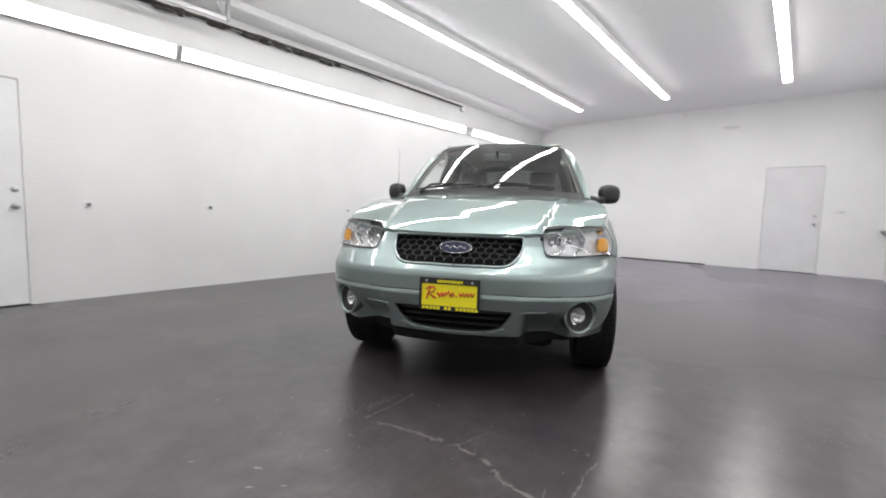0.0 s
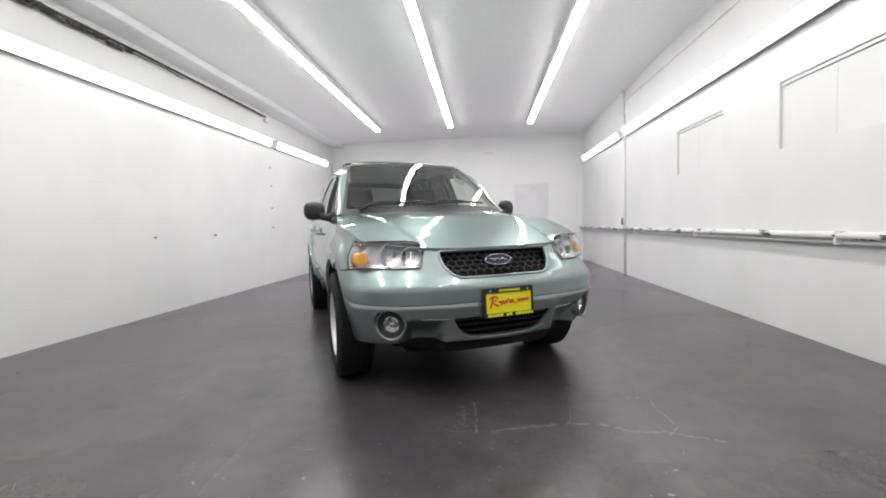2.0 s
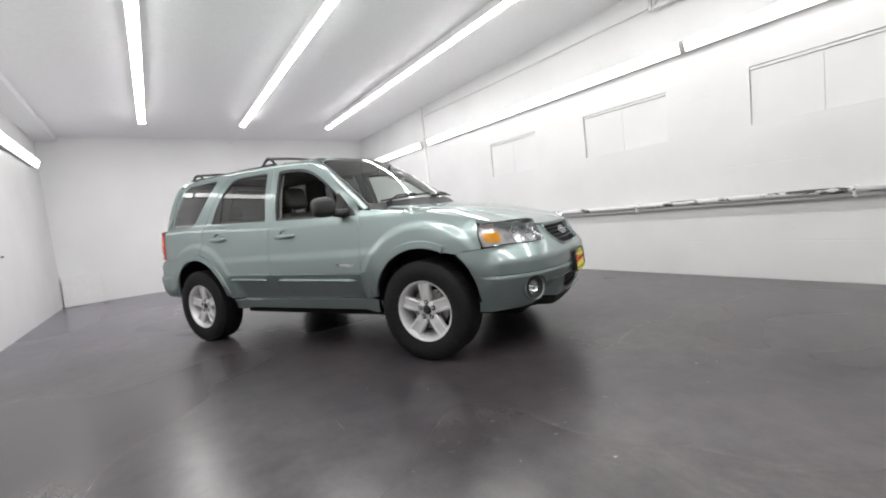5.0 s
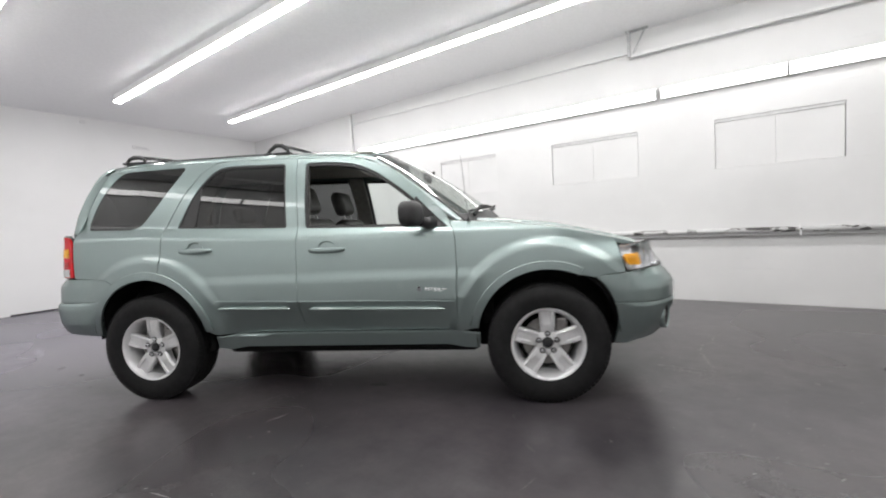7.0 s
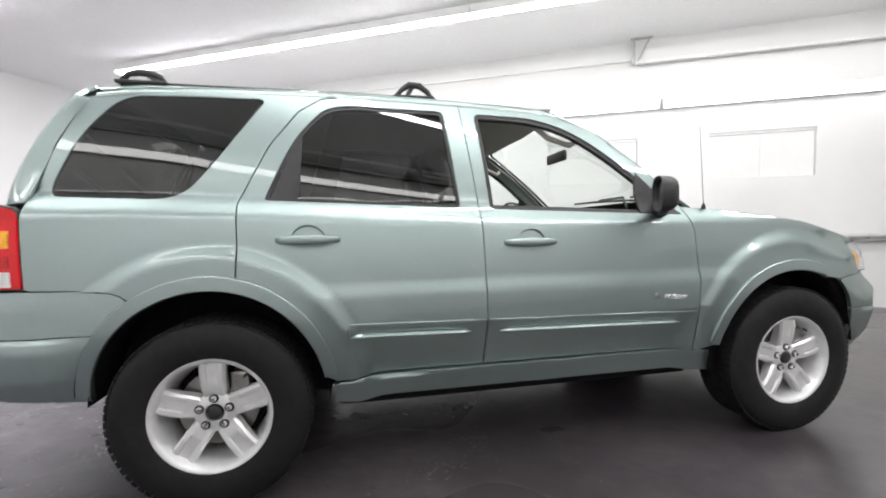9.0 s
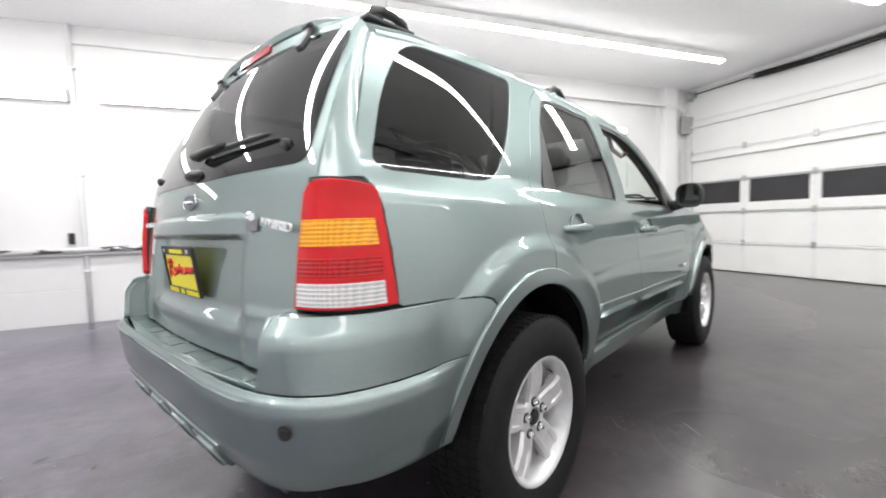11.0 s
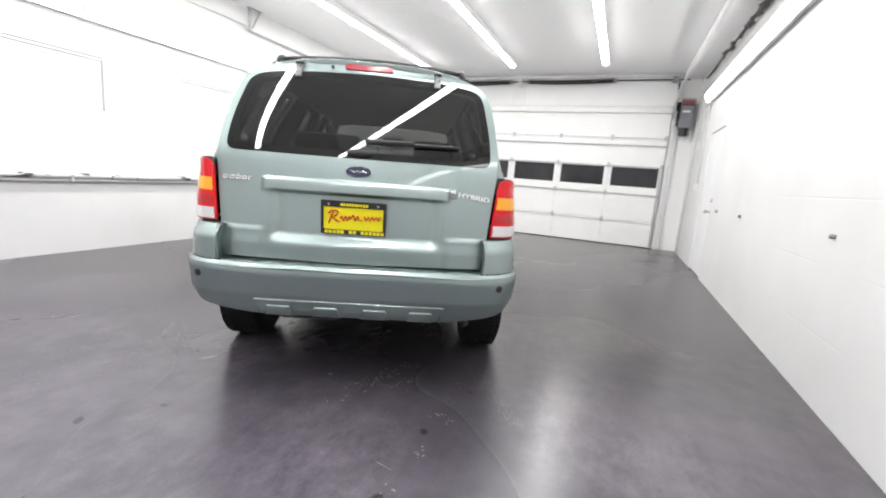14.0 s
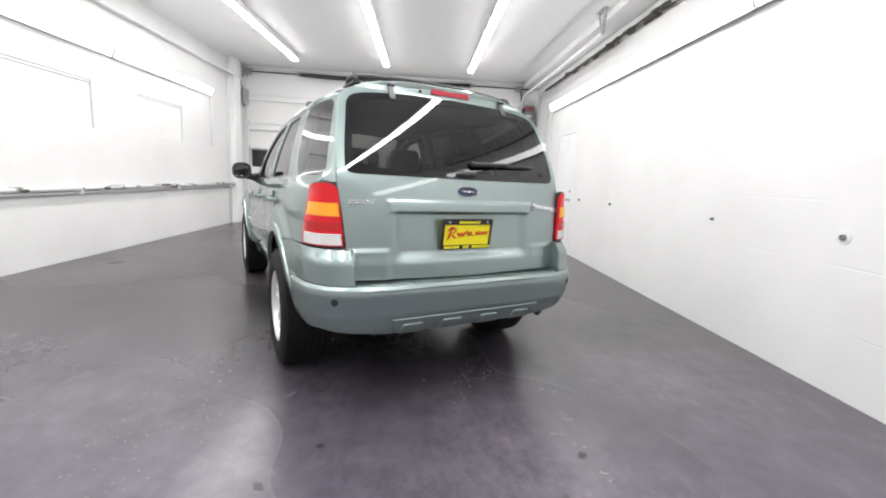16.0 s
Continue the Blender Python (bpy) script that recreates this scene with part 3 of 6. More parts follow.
# white board leaning in the corner
bd = part("leaning_board", box((-0.31, -0.012, 0), (0.31, 0.012, 0.60), 0.003), M_WHITE)
bd.matrix_basis = pose(-2.95, 6.99, 0.003, -7, 0, 0)
tagged(bd, "white board leaning against the end wall", "board")
# shadow along the foot of the end wall, put in as a dark strip
structure(part("baseboard", box((-1.0, YB - 0.012, 0.0), (0.76, YB, 0.022), 0.002), M_DARK), "dark strip drawn as the shadow along the foot of the wall", "baseboard")


# ---- marks on the floor ----
def blot(bm, x, y, r, rng, z=0.0012, stretch=1.0, turn=0.0):
    """An uneven flat spot."""
    ring = []
    for k in range(18):
        a = 2 * math.pi * k / 18
        d = r * (0.75 + 0.5 * rng.random())
        u, v = d * math.cos(a) * stretch, d * math.sin(a)
        ring.append(bm.verts.new((x + u * math.cos(turn) - v * math.sin(turn), y + u * math.sin(turn) + v * math.cos(turn), z)))
    bm.faces.new(ring)


rng = random.Random(5)
M_STAIN = plain("oil_stain", (0.026, 0.024, 0.027), 0.30, vary=0.4, scale=25)
M_SCUFF_GLINT = plain("pale_scuff_glint", (0.13, 0.122, 0.12), 0.38, vary=0.45, scale=45, spec=0.95)
bm = bmesh.new()
for x, y, r, s in ((-0.44, -0.40, 0.055, 1.7), (-0.28, 0.08, 0.022, 1.5), (-0.17, -0.05, 0.02, 1.6), (-0.283, 2.468, 0.022, 1.4), (-1.439, 2.058, 0.030, 1.3), (-0.741, 1.829, 0.020, 1.2), (-0.106, 2.721, 0.028, 1.5), (-1.464, 2.497, 0.032, 1.2), (-1.51, 1.607, 0.018, 1.3), (-2.71, -1.565, 0.022, 1.4), (-0.9, 2.2, 0.014, 1.2), (-1.3, 2.75, 0.016, 1.6)):
    blot(bm, x, y, r * 0.62, rng, 0.0012, s, rng.uniform(0, 3.1))
tagged(part("floor_stain", bm, M_STAIN), "dark oily drips scattered on the floor paint", "stain", "", "stuff")
bm = bmesh.new()
def ribbon(bm, pts, width, rng, z=0.0012):
    """A thin uneven line on the floor through the given places."""
    rail = []
    for (xa, ya), (xb, yb) in zip(pts, pts[1:]):
        n = max(2, int(math.hypot(xb - xa, yb - ya) / 0.022))
        dx, dy = (xb - xa) / n, (yb - ya) / n
        d = math.hypot(dx, dy)
        for k in range(n):
            w, o = width * rng.uniform(0.3, 1.25), rng.gauss(0, 0.0045)
            x, y = xa + dx * k, ya + dy * k
            rail.append((bm.verts.new((x - dy / d * (o - w), y + dx / d * (o - w), z)), bm.verts.new((x - dy / d * (o + w), y + dx / d * (o + w), z))))
    for (a, b), (c, d) in zip(rail, rail[1:]):
        if rng.random() < 0.88:
            bm.faces.new((a, c, d, b))


# the mended crack across the floor before the car, with its branches
M_FILLER = plain("crack_filler", (0.125, 0.118, 0.112), 0.38, vary=0.5, scale=40, spec=0.95)
crack = bmesh.new()
for pts, w in (([(0.85, -2.36), (1.07, -2.30), (1.25, -2.26), (1.42, -2.26), (1.56, -2.33), (1.72, -2.33), (1.95, -2.42)], 0.011), ([(1.25, -2.28), (1.29, -2.19), (1.31, -2.05)], 0.004), ([(1.78, -2.26), (1.76, -2.09), (1.76, -1.94)], 0.005), ([(1.35, -1.27), (1.52, -1.28), (1.62, -1.32)], 0.004), ([(-0.08, -2.53), (0.01, -2.55), (0.08, -2.565)], 0.004), ([(1.78, -2.26), (1.70, -2.40)], 0.005)):
    ribbon(crack, pts, w, rng)
tagged(part("floor_crack", crack, M_FILLER), "pale filled crack branching across the dark floor paint", "crack", "", "stuff")
# a scraped line and rubbed flecks beside it
ribbon(bm, [(0.80, -2.37), (0.78, -1.97)], 0.009, rng)
for k in range(60):
    t = rng.random()
    blot(bm, 0.715 + 0.02 * t + rng.gauss(0, 0.014), -2.36 + 0.30 * t, rng.uniform(0.002, 0.006), rng, 0.0012, rng.uniform(1, 2.6), rng.uniform(0, 3))
for k in range(220):
    x, y = rng.choice(((0.5, -2.3), (1.1, -2.2), (0.1, -2.5), (-1.5, -0.4), (-1.5, 1.2)))
    blot(bm, x + rng.gauss(0, 0.5), y + rng.gauss(0, 0.32), rng.uniform(0.0012, 0.0032), rng, 0.0012, rng.uniform(1, 3.5), rng.uniform(0, 3.1))
for k in range(26):
    x, y = rng.uniform(-0.5, 2.0), rng.uniform(-3.1, -1.9)
    blot(bm, x, y, rng.uniform(0.003, 0.008), rng, 0.0012, rng.uniform(1, 3), rng.uniform(0, 3))
for k in range(34):
    x, y = rng.uniform(-2.0, 1.9), rng.uniform(-3.2, 3.2)
    d, a = rng.uniform(0.04, 0.16), rng.uniform(0, 3.14)
    blot(bm, x, y, rng.uniform(0.0016, 0.003), rng, 0.0012, d / 0.004, a)
# worn patches: flecks strewn about a centre, with a drawn-out direction; two near (-1.1, 1.7) paint a speckled
# reflection
for x, y, spread, n, turn in ((-0.63, 0.00, 0.07, 40, 0.6), (-0.95, 0.08, 0.08, 40, 2.4), (-1.02, 1.70, 0.09, 90, 1.2), (-1.20, 1.64, 0.07, 50, 1.2), (0.60, 2.40, 0.16, 110, 2.0), (0.42, 2.05, 0.14, 70, 2.0), (1.52, -0.30, 0.10, 60, 0.2), (1.70, -0.38, 0.08, 40, 0.2), (2.52, -0.98, 0.12, 70, 1.0), (0.70, -2.31, 0.05, 50, 0.4), (1.32, -1.92, 0.07, 50, 1.5)):
    for k in range(n):
        u, v = rng.gauss(0, spread * 1.6), rng.gauss(0, spread * 0.55)
        blot(bm, x + u * math.cos(turn) - v * math.sin(turn), y + u * math.sin(turn) + v * math.cos(turn), rng.uniform(0.0012, 0.0042), rng, 0.0012, rng.uniform(1, 3.5), turn + rng.gauss(0, 0.5))
# pale specks that paint the glints of a lamp's reflection in the floor
for x, y in ((-1.41, 1.56), (-1.43, 1.90), (-1.47, 2.47), (-1.50, 1.92), (-1.52, 2.64), (-1.44, 1.72), (-1.49, 2.20)):
    for k in range(7):
        blot(bm, x + rng.gauss(0, 0.018), y + rng.gauss(0, 0.025), rng.uniform(0.002, 0.006), rng, 0.0012, rng.uniform(1, 2), rng.uniform(0, 3))
# thin parallel lines left by a tyre
for k in range(6):
    o = 0.020 * (k - 2.5)
    ribbon(bm, [(-1.41 - o, 1.31), (-1.66 - o, 1.61), (-1.82 - o, 1.81)], 0.0022, rng)
for pts in ([(-0.66, 0.02), (-0.60, -0.04), (-0.61, -0.12)], [(-0.98, 0.10), (-0.90, 0.08), (-0.86, 0.02)], [(-0.99, 0.02), (-0.93, 0.00)]):
    ribbon(bm, pts, 0.0045, rng)
tagged(part("floor_scuff_glint", bm, M_SCUFF_GLINT), "pale tyre marks, flecks, scratches and painted lamp glints on the dark floor", "scuff mark", "", "stuff")


# ---- the car: local x to its left, -y to its nose, z up ----
def car_paint():
    m, nodes, links, b = nodes_of("sage_green_paint")
    fl = nodes.new("ShaderNodeTexVoronoi")
    fl.inputs["Scale"].default_value = 900
    tc = nodes.new("ShaderNodeTexCoord")
    links.new(tc.outputs["Object"], fl.inputs["Vector"])
    r = ramp_node(nodes, links, fl.outputs["Color"], [(0.0, PAINT_LO), (1.0, PAINT_HI)])
    links.new(r.outputs["Color"], b.inputs["Base Color"])
    b.inputs["Metallic"].default_value = 0.90
    b.inputs["Roughness"].default_value = 0.39
    b.inputs["Specular Tint"].default_value = (0.22, 0.26, 0.25, 1)
    b.inputs["Coat IOR"].default_value = 1.62
    b.inputs["Coat Weight"].default_value = 1.0
    b.inputs["Coat Roughness"].default_value = 0.015
    n = noise_node(nodes, links, 14, 3)
    bump = nodes.new("ShaderNodeBump")
    bump.inputs["Strength"].default_value, bump.inputs["Distance"].default_value = 0.012, 0.002
    links.new(n.outputs["Fac"], bump.inputs["Height"])
    links.new(bump.outputs["Normal"], b.inputs["Normal"])
    return m


M_PAINT = car_paint()
M_BLACK = plain("black_trim", (0.018, 0.018, 0.019), 0.5, vary=0.15, scale=40, grain=0.1)
M_MATT = plain("matt_black", (0.010, 0.010, 0.010), 0.9, vary=0.3, scale=20, spec=0.15)
M_RUBBER = plain("tyre_rubber", (0.011, 0.011, 0.0115), 0.7, vary=0.25, scale=30, grain=0.15, spec=0.25)
M_ALLOY = plain("silver_alloy", (0.72, 0.72, 0.73), 0.36, 0.45, vary=0.05, scale=40)
M_CHROME = plain("chrome", (0.80, 0.81, 0.82), 0.07, 1.0, vary=0.02)
M_LETTER = plain("bright_lettering", (0.80, 0.81, 0.82), 0.3, 0.0, vary=0.03)
M_MIRROR = plain("mirror_glass", (0.50, 0.52, 0.54), 0.03, 1.0, vary=0.02)
M_REFLECT = plain("lamp_reflector", (0.70, 0.71, 0.72), 0.10, 1.0, vary=0.04, scale=38, grain=0.9)
M_HOUSING = plain("lamp_housing", (0.78, 0.78, 0.79), 0.25, 0.5, vary=0.2, scale=30)
M_GLOSSBLACK = plain("gloss_black", (0.009, 0.009, 0.010), 0.36, vary=0.2, scale=30)
M_CLEAR = pane_glass("clear_lens", (0.93, 0.94, 0.95), 0.05)
M_GLASS = pane_glass("windscreen_glass", (0.86, 0.91, 0.88), 0.10)
M_PRIVACY = pane_glass("privacy_glass", (0.125, 0.130, 0.128), 0.075)
M_AMBER = faceted("amber_lens", (0.94, 0.41, 0.022), 0.12)
M_REDLENS = plain("red_lens", (0.62, 0.008, 0.014), 0.10, vary=0.04, scale=50, coat=0.4, spec=0.2)
M_REFLEX = faceted("reflex_lens", (0.50, 0.010, 0.014), 0.12)
M_WHITELENS = faceted("white_lens", (0.72, 0.71, 0.71), 0.14)
M_LEATHER = plain("black_leather", (0.045, 0.044, 0.043), 0.48, vary=0.2, scale=30, grain=0.2)
M_INTERIOR = plain("grey_interior", (0.26, 0.255, 0.24), 0.75, vary=0.15, scale=25, grain=0.15)
M_HEADLINER = plain("headliner", (0.58, 0.56, 0.52), 0.9, vary=0.1, scale=60)
M_HINGE = plain("hinge_grey", (0.10, 0.10, 0.105), 0.40, vary=0.1, scale=30)
M_STEELDISC = plain("brake_steel", (0.30, 0.29, 0.28), 0.35, 0.9, vary=0.2, scale=20)
M_YELLOW = plain("plate_yellow", (0.86, 0.76, 0.015), 0.35, vary=0.03)
M_PLATERED = plain("plate_red", (0.62, 0.03, 0.03), 0.4, vary=0.03)
M_BLUE = plain("badge_blue", (0.008, 0.013, 0.050), 0.3, vary=0.05, coat=0.2)
M_REFLECTRED = plain("red_stop_lens", (0.36, 0.03, 0.045), 0.2, vary=0.1, coat=0.4)

car = empty("car", pose(0.011, 0, 0, 0, 0, 26.2))
tagged(car, "sage green metallic compact sport utility car on the dark floor", "car")


def smooth_step(t):
    t = min(1.0, max(0.0, t))
    return t * t * (3 - 2 * t)


def curve_of(xs, ys, soft):
    """A smooth function through points: straight pieces blurred by a bell of width soft."""
    lo, step = min(xs) - 0.3, 0.001
    grid = np.arange(lo, max(xs) + 0.3, step)
    bell = np.exp(-0.5 * (np.arange(-int(4 * soft / step), int(4 * soft / step) + 1) * step / soft) ** 2)
    vals = np.interp(grid, xs, ys)
    pad = len(bell) // 2
    vals = np.convolve(np.pad(vals, pad, mode="edge"), bell / bell.sum(), mode="valid")

    def f(t):
        u = (t - lo) / step
        k = min(max(int(u), 0), len(vals) - 2)
        w = min(1.0, max(0.0, u - k))
        return float(vals[k] * (1 - w) + vals[k + 1] * w)

    return f


HUBS = (-1.3095, 1.345)


def flare(y, z):
    """Bulge of the wheel-arch lips and of the soft shoulder above them."""
    out = 0.0
    for c in HUBS:
        r = math.hypot((y - c) / 0.97, z - 0.38)
        out += 0.022 * smooth_step((0.632 - r) / 0.070) + 0.005 * smooth_step((0.80 - r) / 0.18)
    return out


def soft_flare(y, z):
    """The arches as the bumpers follow them, without the crisp shoulder."""
    return sum(0.027 * smooth_step((0.68 - math.hypot((y - c) / 0.97, z - 0.38)) / 0.20) for c in HUBS)


def W_Z(z):
    """Half width of the body over height: a gently barrelled lower body and a leaning cabin, blended at the belt."""
    low = 0.864 - (0.32 if z > 0.74 else 0.42) * (z - 0.74) ** 2
    top = 0.776 - 0.199 * (z - 1.16) - 0.31 * (z - 1.16) ** 2
    t = smooth_step((z - 1.045) / 0.105)
    return low * (1 - t) + top * t


TAPER = curve_of([-2.1, -1.9, -1.75, -1.55, -1.3, 1.5, 1.8, 1.95, 2.1], [-0.13, -0.058, -0.025, -0.006, 0.0, 0.0, -0.010, -0.022, -0.055], 0.05)


def side_x(y, z, smooth=False):
    """Half width of the body at a place along the car: barrel, rising belt, taper, arches and the lean of the lower doors."""
    away = min(1.0, *(smooth_step((math.hypot(y - c, z - 0.38) - 0.50) / 0.14) for c in HUBS))
    lean = 0.012 * smooth_step((0.845 - z) / 0.075) + 0.24 * max(0.0, 0.74 - z) ** 2 - 0.40 * max(0.0, 0.652 - z) if z < 0.85 and abs(y) < 1.3 else 0.0
    rise = 0.05 * 0.2 * math.log1p(math.exp((y - 0.3) / 0.2))
    tuck = 0.040 * smooth_step((y - 1.3) / 0.65) * smooth_step((z - 1.10) / 0.12) + 0.045 * smooth_step((-y - 1.3) / 0.5) * smooth_step((z - 0.84) / 0.14)
    return W_Z(z - rise) + TAPER(y) + (soft_flare(y, z) if smooth else flare(y, z)) + lean * away - tuck - 0.010


def crease(y):
    """Height of the edge along the lower doors."""
    return 0.654 + 0.025 * y


def side_map(sg):
    return lambda y, z: Vector((sg * side_x(y, z), y, z))


def wrap_map(width, y0, reach, power, prof, rear=False):
    """A bumper surface: turn a (0 = dead ahead, +-90 degrees = the sides) and height z."""
    e = 2.0 / power

    def f(a, z):
        s, c = math.sin(a), math.cos(a)
        x = width * math.copysign(abs(s) ** e, s)
        y = reach * abs(c) ** e
        nx, ny = (abs(s) ** (2 - e)) / width * math.copysign(1, s), abs(c) ** (2 - e) / reach
        n = math.hypot(nx, ny)
        d = prof(z)
        d *= 1 - 0.7 * smooth_step((abs(a) - 0.95) / 0.45) if d < 0 and z > 0.6 else 1
        yy = y0 + (y if rear else -y)
        p = Vector((x + d * nx / n, yy + (d * ny / n if rear else -d * ny / n), z))
        t = smooth_step((1.90 - abs(p.y)) / 0.16)
        p.x = p.x * (1 - t) + t * math.copysign(side_x(p.y, z, True) + 0.001, p.x) if abs(p.y) < 1.90 else p.x
        return p

    return f


def turn_x(x, width, power):
    return math.copysign(math.asin(min(1, abs(x) / width) ** (power / 2.0)), x)


def turn_y(dy, reach, power):
    return math.acos(min(1, dy / reach) ** (power / 2.0))


def rounded(pts, r, n=4):
    """A closed outline with rounded corners; r: one radius, or one for each corner."""
    out = []
    for i, p in enumerate(pts):
        rad = r[i] if isinstance(r, (list, tuple)) else r
        p, a, b = Vector(p), Vector(pts[i - 1]), Vector(pts[(i + 1) % len(pts)])
        if rad <= 0:
            out.append(tuple(p))
            continue
        ra, rb = min(rad, (a - p).length * 0.45), min(rad, (b - p).length * 0.45)
        s, e = p + (a - p).normalized() * ra, p + (b - p).normalized() * rb
        for k in range(n + 1):
            t = k / n
            q = s * (1 - t) ** 2 + p * 2 * t * (1 - t) + e * t * t
            out.append(tuple(q))
    return out


def grown(pts, d):
    """The outline moved outwards by d (inwards: minus)."""
    area = sum(pts[i - 1][0] * pts[i][1] - pts[i][0] * pts[i - 1][1] for i in range(len(pts)))
    sg, out = (1 if area > 0 else -1), []
    for i, p in enumerate(pts):
        a, b = Vector(p) - Vector(pts[i - 1]), Vector(pts[(i + 1) % len(pts)]) - Vector(p)
        if a.length < 1e-7 or b.length < 1e-7:
            continue
        na, nb = Vector((a.y, -a.x)).normalized(), Vector((b.y, -b.x)).normalized()
        n = (na + nb)
        n = n.normalized() / max(0.5, math.sqrt((1 + na.dot(nb)) / 2)) if n.length > 1e-6 else na
        out.append((p[0] + sg * d * n.x, p[1] + sg * d * n.y))
    return out


def arc(c, rx, ry, a0, a1, n):
    return [(c[0] + rx * math.cos(math.radians(a0 + (a1 - a0) * k / n)), c[1] + ry * math.sin(math.radians(a0 + (a1 - a0) * k / n))) for k in range(n + 1)]


def panel(name, outline, fn, mat, parent=None, holes=(), step=(0.06, 0.06), thick=0.014, lift=0.0, label="", centre=(0, 0.1, 0.75), edge=0.0022):
    """A sheet of the outline (with holes) in the two coordinates of fn, laid on the surface fn and given an edge of some thickness."""
    bm = bmesh.new()
    edges = []
    for loop in (outline, *holes):
        vs = [bm.verts.new((p[0], p[1], 0)) for p in loop]
        edges += [bm.edges.new((vs[i - 1], vs[i])) for i in range(len(vs))]
    bmesh.ops.triangle_fill(bm, use_beauty=True, use_dissolve=False, edges=edges, normal=(0, 0, 1))
    for axis in (0, 1):
        lo, hi = min(p[axis] for p in outline), max(p[axis] for p in outline)
        n = max(1, int((hi - lo) / step[axis]))
        no = (1, 0, 0) if axis == 0 else (0, 1, 0)
        for k in range(1, n):
            at = lo + (hi - lo) * k / n
            bmesh.ops.bisect_plane(bm, geom=bm.verts[:] + bm.edges[:] + bm.faces[:], plane_co=(at, 0, 0) if axis == 0 else (0, at, 0), plane_no=no, dist=1e-6)
    bmesh.ops.triangulate(bm, faces=bm.faces[:])
    bmesh.ops.remove_doubles(bm, verts=bm.verts, dist=1e-5)
    h, c = 0.002, Vector(centre)
    normals, sign = [], 0.0
    for v in bm.verts:
        a, b = v.co.x, v.co.y
        p = fn(a, b)
        n = (fn(a + h, b) - fn(a - h, b)).cross(fn(a, b + h) - fn(a, b - h))
        n = n.normalized() if n.length > 1e-12 else Vector((0, 0, 1))
        sign += n.dot(p - c)
        normals.append((p, n))
    sg = 1 if sign > 0 else -1
    bm.verts.layers.float_vector.new("keep")
    bm.verts.layers.float_vector.new("away")
    keep, store = bm.verts.layers.float_vector["keep"], bm.verts.layers.float_vector["away"]
    for v, (p, n) in zip(bm.verts, normals):
        v.co = p + sg * lift * n
        v[keep] = sg * n
    for f in bm.faces:
        f.normal_update()
    if sum(f.normal.dot(f.verts[0][keep]) * f.calc_area() for f in bm.faces) < 0:
        bmesh.ops.reverse_faces(bm, faces=bm.faces[:])
    if thick:
        # a small rounded edge, then the side of the sheet
        e = min(edge, thick * 0.4)
        rim = [x for x in bm.edges if x.is_boundary]
        away = {}
        for x in rim:
            lp = x.link_loops[0]
            t = lp.link_loop_next.vert.co - lp.vert.co
            for v in x.verts:
                away[v] = away.get(v, Vector()) + t.cross(v[keep]).normalized()
        for v in away:
            o = away[v] - v[keep] * away[v].dot(v[keep])
            away[v] = o.normalized() if o.length > 1e-6 else Vector((0, 0, 0))
        for v in away:
            v.co = v.co - away[v] * e
        for v in away:
            v[store] = away[v]
        for depth in (e, thick):
            r = bmesh.ops.extrude_edge_only(bm, edges=rim)
            rim = [g for g in r["geom"] if isinstance(g, bmesh.types.BMEdge) and g.is_boundary]
            for v in {v for x in rim for v in x.verts}:
                o, n = v[store].copy(), v[keep].copy()
                if depth == e:
                    v.co = v.co + o * e - n * e
                    v[keep] = (o + n * 0.15).normalized() if o.length > 0.5 else n
                    v[store] = n
                else:
                    v.co = v.co - o * (thick - e)
    final = [tuple(v[keep]) for v in bm.verts]
    bm.verts.layers.float_vector.remove(bm.verts.layers.float_vector["keep"])
    bm.verts.layers.float_vector.remove(bm.verts.layers.float_vector["away"])
    me = bpy.data.meshes.new(name)
    bm.to_mesh(me)
    bm.free()
    me.materials.append(mat)
    me.shade_smooth()
    me.normals_split_custom_set_from_vertices(final)
    ob = new(name, me)
    ob.parent = parent if parent is not None else car
    if label:
        ob["label"] = label
    return ob


# outlines on the car's side, as (y, z)
F_WIN = rounded([(0.215, 1.128), (0.248, 1.575), (-0.02, 1.566), (-0.20, 1.512), (-0.36, 1.41), (-0.52, 1.277), (-0.735, 1.092)], [0.02, 0.03, 0.12, 0.10, 0.10, 0.05, 0.01])
R_WIN = rounded([(1.150, 1.172), (0.350, 1.135), (0.395, 1.580), (0.80, 1.592), (0.915, 1.575), (1.04, 1.43)], [0.015, 0.02, 0.03, 0.04, 0.06, 0.15])
Q_WIN = rounded([(1.925, 1.194), (1.46, 1.176), (1.35, 1.30), (1.150, 1.605), (1.70, 1.607), (1.84, 1.43)], [0.06, 0.10, 0.12, 0.035, 0.08, 0.2])


def roof_edge(y):
    return float(np.interp(y, [-0.45, -0.25, 0.0, 0.35, 0.8, 1.2, 1.65, 1.82, 1.95], [1.50, 1.598, 1.630, 1.648, 1.662, 1.664, 1.652, 1.628, 1.59]))


